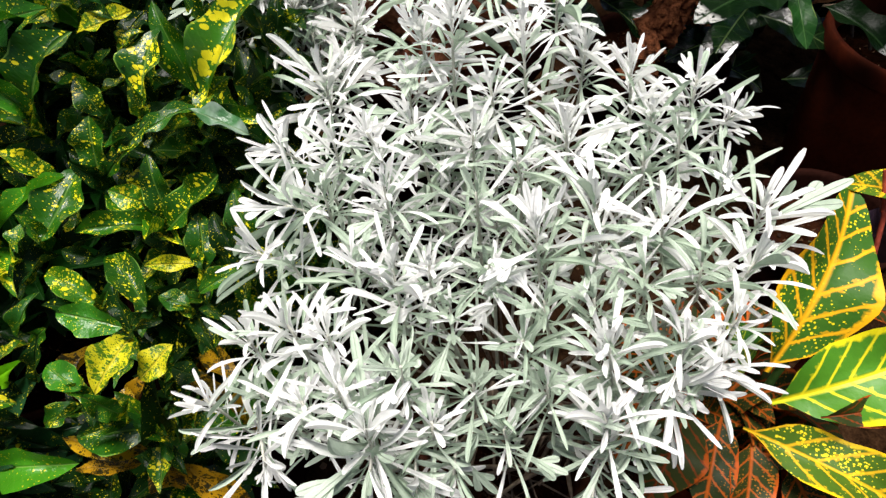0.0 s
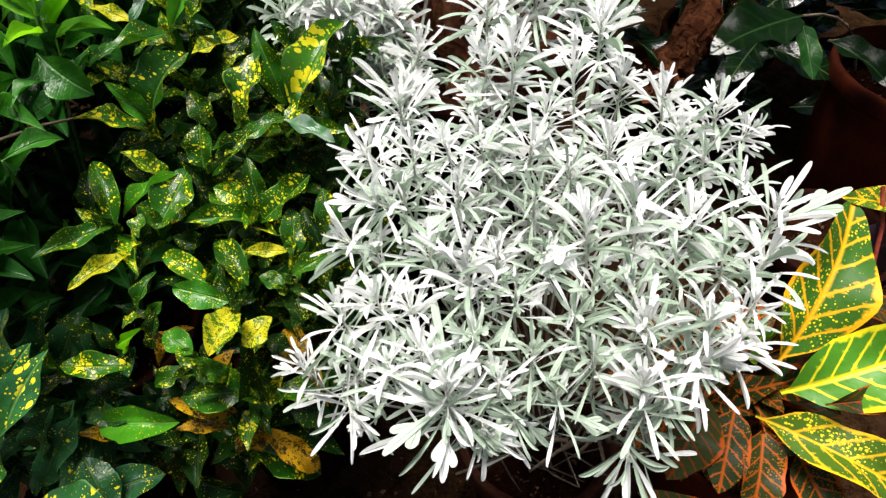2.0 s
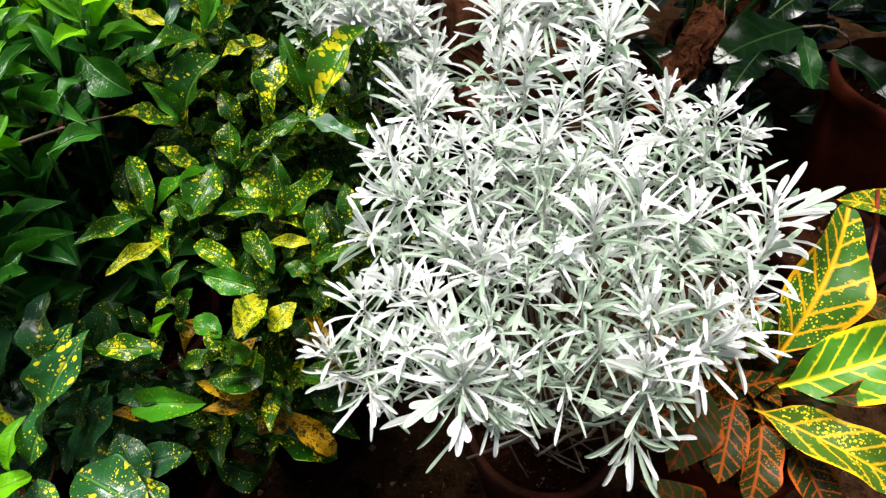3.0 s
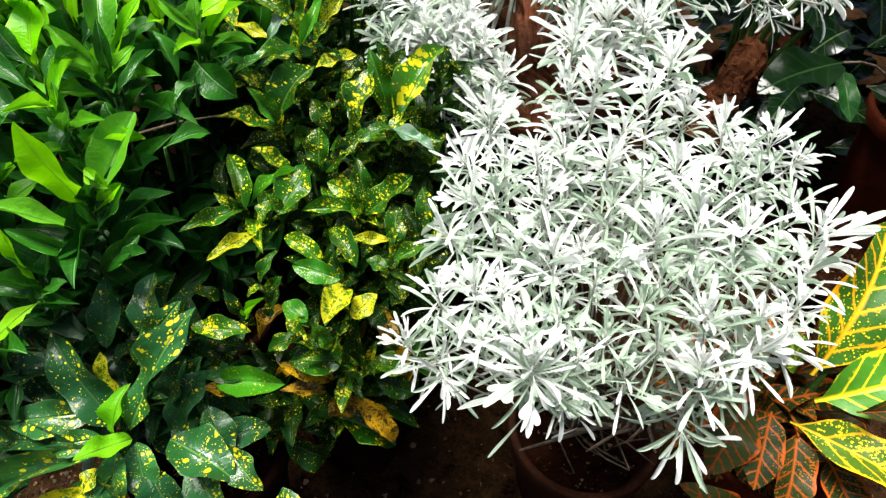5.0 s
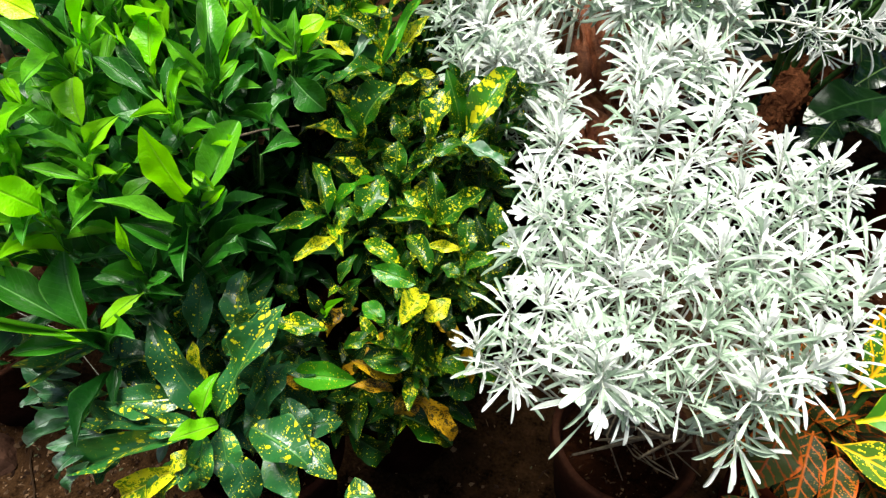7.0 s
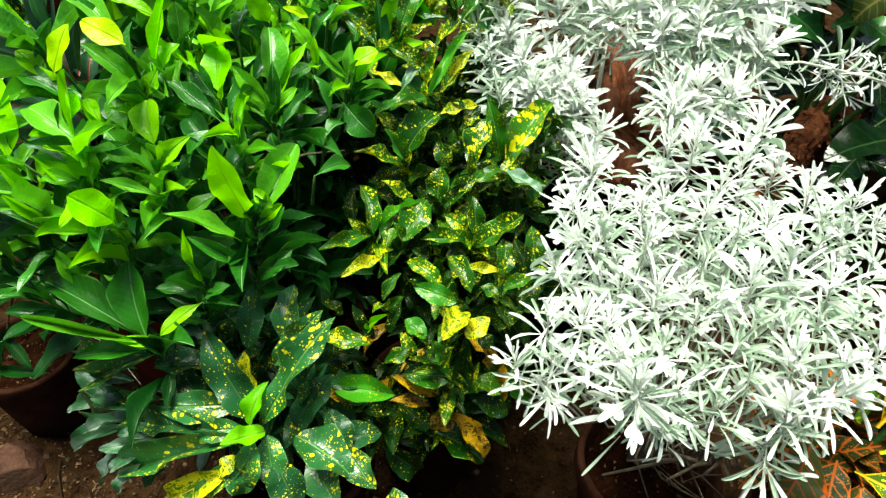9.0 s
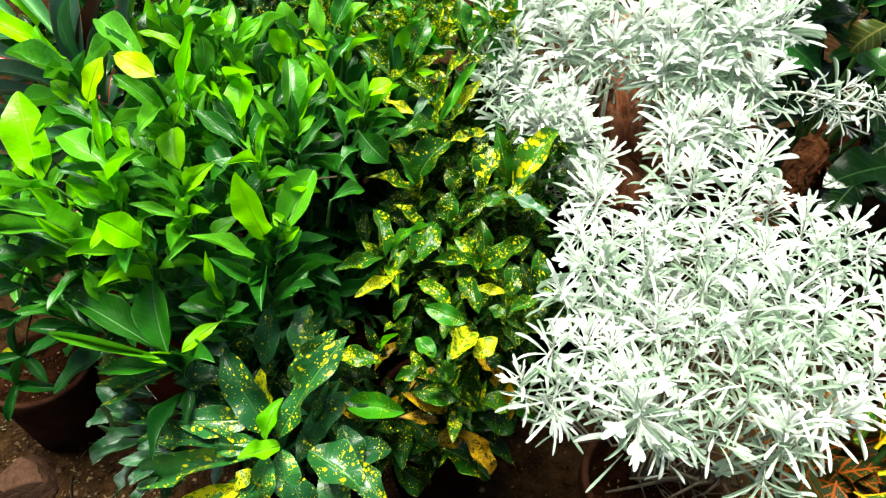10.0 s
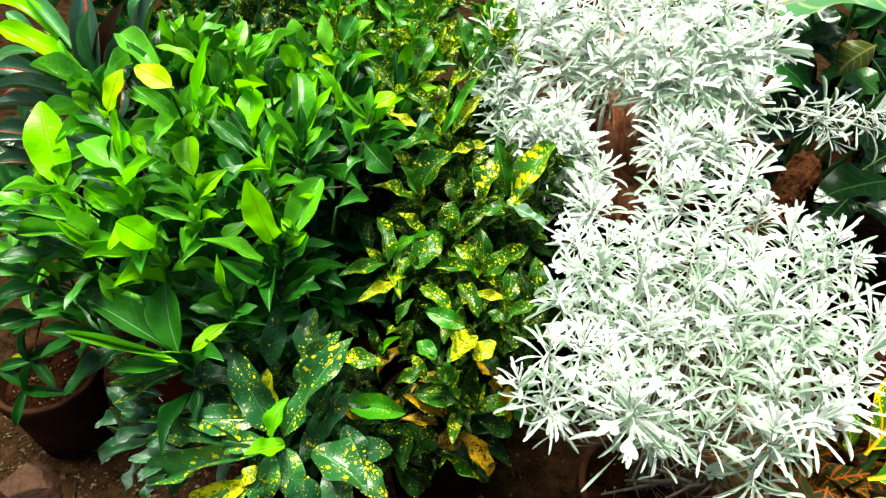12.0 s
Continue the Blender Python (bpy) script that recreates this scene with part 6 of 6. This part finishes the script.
low_leaves.finish()


def bark_piece(name, pts, radii, label, seed):
    """A crumbly length of bark, rough all round."""
    bm = tube(pts, radii, 22)
    bmesh.ops.subdivide_edges(bm, edges=bm.edges[:], cuts=2, use_grid_fill=True)
    bm.normal_update()
    for v in bm.verts:
        p = v.co + Vector((seed, 0, 0))
        v.co += v.normal * (0.020 * noise.noise(p * 26) + 0.014 * noise.noise(p * 70))
    rng = random.Random(int(seed) + 5)
    seats = [v.co.copy() for v in bm.verts]
    for k in range(420):     # loose flakes and crumbs on it
        o, r = rng.choice(seats), rng.uniform(0.003, 0.011)
        ends = [bm.verts.new(o + Vector((rng.uniform(-1, 1), rng.uniform(-1, 1), rng.uniform(-0.6, 0.9))) * r) for _ in range(4)]
        for a, b_, d in ((0, 1, 2), (0, 2, 3), (0, 3, 1), (1, 3, 2)):
            bm.faces.new((ends[a], ends[b_], ends[d]))
    me = bpy.data.meshes.new(name)
    bm.to_mesh(me)
    bm.free()
    me.materials.append(M["bark"])
    return tagged(new(name, me), label, "bark")


bark_piece("bark_log", [(0.36, 1.00, 0.36), (0.365, 1.01, 0.41), (0.39, 1.05, 0.425), (0.44, 1.13, 0.43), (0.52, 1.277, 0.46)], [0.024, 0.028, 0.031, 0.036, 0.03], "crumbly reddish brown bark log leaning on the pots", 0.0)
bark_piece("bark_log", [(0.50, 1.20, 0.38), (0.56, 1.25, 0.40), (0.62, 1.34, 0.42)], [0.05, 0.055, 0.04], "short lump of flaking brown bark between pots", 4.0)


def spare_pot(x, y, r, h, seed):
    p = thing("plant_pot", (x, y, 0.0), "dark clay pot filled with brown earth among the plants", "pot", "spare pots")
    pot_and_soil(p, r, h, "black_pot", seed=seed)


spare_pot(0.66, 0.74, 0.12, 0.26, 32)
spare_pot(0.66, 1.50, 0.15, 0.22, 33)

# ---- dark strap-leaved plant ----
straps = thing("strap_leaved_plant", (-1.02, 0.66, ground_z(-1.02)), "potted plant with dark strap leaves and red midribs", "plant")
pot_and_soil(straps, 0.13, 0.54, "terracotta", seed=35)
strap_leaves = Foliage(straps, "strap", 71)


def strap_leaf(mat, base, tip, width):
    strap_leaves.leaf(mat, base, tip, width, jitter=0.3)


strap_leaf("strap_g", (-0.995, 0.609, 0.811), (-1.107, 0.667, 0.879), 0.025)
strap_leaf("green_l", (-1.041, 0.627, 0.815), (-1.146, 0.649, 0.865), 0.029)
strap_leaf("strap", (-0.996, 0.573, 0.734), (-1.104, 0.513, 0.772), 0.030)
strap_leaf("strap_w", (-1.003, 0.555, 0.717), (-1.085, 0.492, 0.761), 0.028)
strap_leaf("strap", (-1.052, 0.584, 0.768), (-1.137, 0.566, 0.779), 0.040)
strap_leaf("strap_g", (-1.042, 0.575, 0.817), (-1.103, 0.547, 0.800), 0.017)
strap_leaf("strap_w", (-0.971, 0.597, 0.754), (-0.990, 0.669, 0.900), 0.044)
strap_leaf("strap_g", (-0.955, 0.607, 0.766), (-0.960, 0.624, 0.882), 0.019)
strap_leaf("strap_r", (-0.963, 0.622, 0.747), (-0.920, 0.659, 0.885), 0.029)
strap_leaf("strap", (-0.921, 0.580, 0.731), (-0.896, 0.639, 0.864), 0.032)
strap_leaf("strap", (-0.901, 0.660, 0.782), (-0.887, 0.741, 0.884), 0.030)
strap_leaf("strap", (-1.039, 0.557, 0.660), (-1.124, 0.504, 0.701), 0.033)
strap_leaf("strap", (-1.051, 0.534, 0.614), (-1.128, 0.479, 0.648), 0.030)
strap_leaf("strap_g", (-1.108, 0.660, 0.808), (-1.154, 0.667, 0.840), 0.022)
strap_leaf("strap", (-1.089, 0.686, 0.821), (-1.029, 0.693, 0.884), 0.026)
strap_leaf("strap_g", (-0.918, 0.687, 0.821), (-0.911, 0.721, 0.888), 0.024)
strap_rng = random.Random(73)
for i in range(90):
    az, up_ = strap_rng.uniform(0, 6.283), strap_rng.uniform(0.1, 0.9)
    p = Vector((-1.03, 0.68, strap_rng.uniform(0.34, 0.56)))
    q = p + Vector((math.cos(az) * 0.20, math.sin(az) * 0.20, 0.08 * up_ - 0.03))
    strap_leaves.leaf(strap_rng.choice(("strap", "strap", "strap_g")), p, q, 0.034, single=False, lift=(0, 0, 1), jitter=0.3)
for i in range(170):      # low leaves over the bare earth
    p = Vector((strap_rng.uniform(-1.55, -1.05), strap_rng.uniform(0.55, 1.15), strap_rng.uniform(0.24, 0.46)))
    q = p + Vector((strap_rng.uniform(-0.16, 0.05), strap_rng.uniform(-0.10, 0.05), strap_rng.uniform(-0.03, 0.06)))
    strap_leaves.leaf(strap_rng.choice(("strap", "strap", "green_d")), p, q, 0.040, single=False, lift=(0, 0, 1), jitter=0.4)
stem(straps, (-1.02, 0.66, 0.31), (-1.03, 0.68, 0.70), 0.010, 0.007, "old_stem")
strap_leaves.finish()

# ---- slim-leaved plant in the pot by the path ----
slim = thing("slim_leaved_plant", (-1.252, 0.490, ground_z(-1.252)), "trailing plant with slim pointed leaves in a brown clay pot", "plant")
pot_and_soil(slim, 0.115, 0.24, "brown_pot", 0.03, seed=37)
slim_leaves = Foliage(slim, "strap", 81)


def slim_leaf(mat, base, tip, width):
    slim_leaves.leaf("green_d" if mat == "green_p" else mat, base, tip, width * 0.8, jitter=0.3)


slim_leaf("green_p", (-1.196, 0.425, 0.170), (-1.251, 0.398, 0.164), 0.031)
slim_leaf("green_p", (-1.197, 0.429, 0.174), (-1.107, 0.455, 0.208), 0.029)
slim_leaf("green_p", (-1.194, 0.425, 0.170), (-1.204, 0.457, 0.241), 0.024)
slim_leaf("green_p", (-1.193, 0.385, 0.124), (-1.085, 0.385, 0.141), 0.029)
slim_leaf("green_p", (-1.188, 0.380, 0.132), (-1.182, 0.314, 0.090), 0.026)
slim_leaf("green_p", (-1.197, 0.388, 0.128), (-1.250, 0.393, 0.157), 0.029)
slim_leaf("green_p", (-1.189, 0.426, 0.170), (-1.119, 0.384, 0.146), 0.029)
slim_leaf("green_p", (-1.186, 0.491, 0.245), (-1.229, 0.515, 0.296), 0.031)
slim_leaf("green_p", (-1.183, 0.491, 0.245), (-1.153, 0.531, 0.304), 0.031)
slim_leaf("green_p", (-1.186, 0.486, 0.239), (-1.247, 0.455, 0.213), 0.032)
slim_leaf("green_d", (-1.200, 0.499, 0.223), (-1.139, 0.530, 0.250), 0.032)
slim_leaf("green_p", (-1.160, 0.503, 0.306), (-1.220, 0.507, 0.370), 0.046)
slim_leaf("green_p", (-1.150, 0.513, 0.315), (-1.045, 0.513, 0.385), 0.046)
slim_leaf("green_p", (-1.185, 0.380, 0.132), (-1.160, 0.402, 0.206), 0.021)
slim_leaf("gold_y", (-1.248, 0.460, 0.134), (-1.276, 0.447, 0.123), 0.020)
slim_leaf("green_p", (-1.169, 0.517, 0.323), (-1.232, 0.420, 0.305), 0.040)
slim_leaf("green_p", (-1.137, 0.506, 0.357), (-1.229, 0.504, 0.401), 0.039)
slim_leaf("green_d", (-1.123, 0.501, 0.348), (-1.177, 0.528, 0.422), 0.039)
part("stem", tube([(-1.187, 0.605, 0.035), (-1.171, 0.583, 0.288), (-1.194, 0.497, 0.236), (-1.202, 0.431, 0.161), (-1.205, 0.388, 0.113)], [0.004, 0.0035, 0.003, 0.0025, 0.002]), M["green_stem"], slim)
slim_rng = random.Random(83)
for i in range(50):
    p = Vector((slim_rng.uniform(-1.2, -0.85), slim_rng.uniform(0.42, 0.56), slim_rng.uniform(0.36, 0.58)))
    az = slim_rng.uniform(0, 6.283)
    slim_leaves.leaf(slim_rng.choice(("green_p", "green_d", "green_p")), p, p + Vector((0.085 * math.cos(az), 0.06 * math.sin(az) - 0.03, slim_rng.uniform(-0.03, 0.05))), 0.022, single=False)
part("tendril", tube([(-1.110, 0.473, 0.200), (-1.073, 0.433, 0.263), (-0.921, 0.378, 0.295), (-0.857, 0.336, 0.322), (-0.771, 0.270, 0.350)], [0.0004] * 5, 5), M["thread"], slim, "pale dry tendril")
slim_leaves.finish()


# ---- stone and litter on the ground ----
def rough_stone(name, at, size, seed, label):
    bm = bmesh.new()
    bmesh.ops.create_icosphere(bm, subdivisions=5, radius=0.5)
    cuts = [Vector(d).normalized() for d in ((0.1, -0.1, 1), (1, 0.35, 0.3), (-0.8, 0.7, 0.3), (0.35, -1, 0.35), (-0.7, -0.8, 0.2), (0.5, 1, 0.4), (0.6, -0.3, 0.8))]
    far = (0.20, 0.27, 0.24, 0.22, 0.29, 0.25, 0.27)
    for v in bm.verts:
        p = v.co.copy()
        for d, f in zip(cuts, far):       # broken flat faces
            over = p.dot(d) - f
            if over > 0:
                p -= d * over
        q = p * 5 + Vector((seed, 0, 0))
        p *= 1 + 0.07 * noise.noise(q * 0.6) + 0.03 * noise.noise(q * 2.2) + 0.025 * noise.noise(q * 6)
        v.co = Vector((p.x * size[0] * 1.3, p.y * size[1] * 1.3, p.z * size[2] * 1.4))
    me = bpy.data.meshes.new(name)
    bm.to_mesh(me)
    bm.free()
    me.materials.append(M["stone"])
    ob = new(name, smooth(me))
    ob.location = at
    ob.rotation_euler = (0.06, -0.05, 0.3 + seed)
    return tagged(ob, label, "stone")


rough_stone("stone", (-1.263, 0.321, ground_z(-1.263) + 0.024), (0.135, 0.14, 0.085), 0.0, "flat-topped brown stone lying on bare earth")
lit_rng = random.Random(91)
lv, lf = [], []
for i in range(6400):     # crumbs, dry bits and small pebbles, thickest on the open patch
    x, y = (lit_rng.uniform(-1.55, 0.7), lit_rng.uniform(-0.1, 0.9)) if i < 3600 else (lit_rng.uniform(-1.6, -0.7), lit_rng.uniform(0.05, 0.55))
    s = lit_rng.uniform(0.0006, 0.0030) if lit_rng.random() < 0.76 else lit_rng.uniform(0.003, 0.0075)
    a, k = lit_rng.uniform(0, 6.28), len(lv)
    l, w, h = s * (lit_rng.choice((1.0, 1.3, 1.6, 2.0, 6.0)) if s < 0.003 else 1.1), s, s * 1.1
    z = ground_z(x) + 0.012 * noise.noise(Vector((x, y, 0)) * 5) + 0.006 * noise.noise(Vector((x, y, 0)) * 22)
    z += 0.3 * h
    lv.append((x, y, z + h * lit_rng.uniform(0.3, 1.0)))
    for e in range(6):
        c, g = 1.047 * e + lit_rng.uniform(-0.4, 0.4), lit_rng.uniform(0.45, 1.15)
        dx, dy = l * g * math.cos(c), w * g * math.sin(c)
        lv.append((x + dx * math.cos(a) - dy * math.sin(a), y + dx * math.sin(a) + dy * math.cos(a), z + h * lit_rng.uniform(-0.6, 0.5)))
    lf += [(k, k + 1 + e, k + 1 + (e + 1) % 6) for e in range(6)]
for x0, y0, x1, y1 in ((-1.17, 0.36, -1.10, 0.24), (-1.12, 0.34, -1.03, 0.27), (-0.98, 0.22, -0.93, 0.30), (-1.22, 0.22, -1.15, 0.20)):     # fallen twigs
    k, w = len(lv), 0.0022
    for e in range(5):
        u = e / 4
        x, y = x0 + (x1 - x0) * u + 0.006 * math.sin(5 * u + x0 * 40), y0 + (y1 - y0) * u
        z = ground_z(x) + 0.012 * noise.noise(Vector((x, y, 0)) * 5) + 0.007
        lv += [(x - w, y, z), (x + w, y, z), (x, y, z + w * 2)]
    for e in range(4):
        a = k + 3 * e
        lf += [(a, a + 1, a + 4, a + 3), (a + 1, a + 2, a + 5, a + 4), (a + 2, a, a + 3, a + 5)]
lm = bpy.data.meshes.new("litter")
lm.from_pydata(lv, [], lf)
lm.materials.append(M["litter"])
tagged(new("litter", lm), "dry crumbs, twigs and leaf bits strewn on the earth", "litter", kind="stuff")
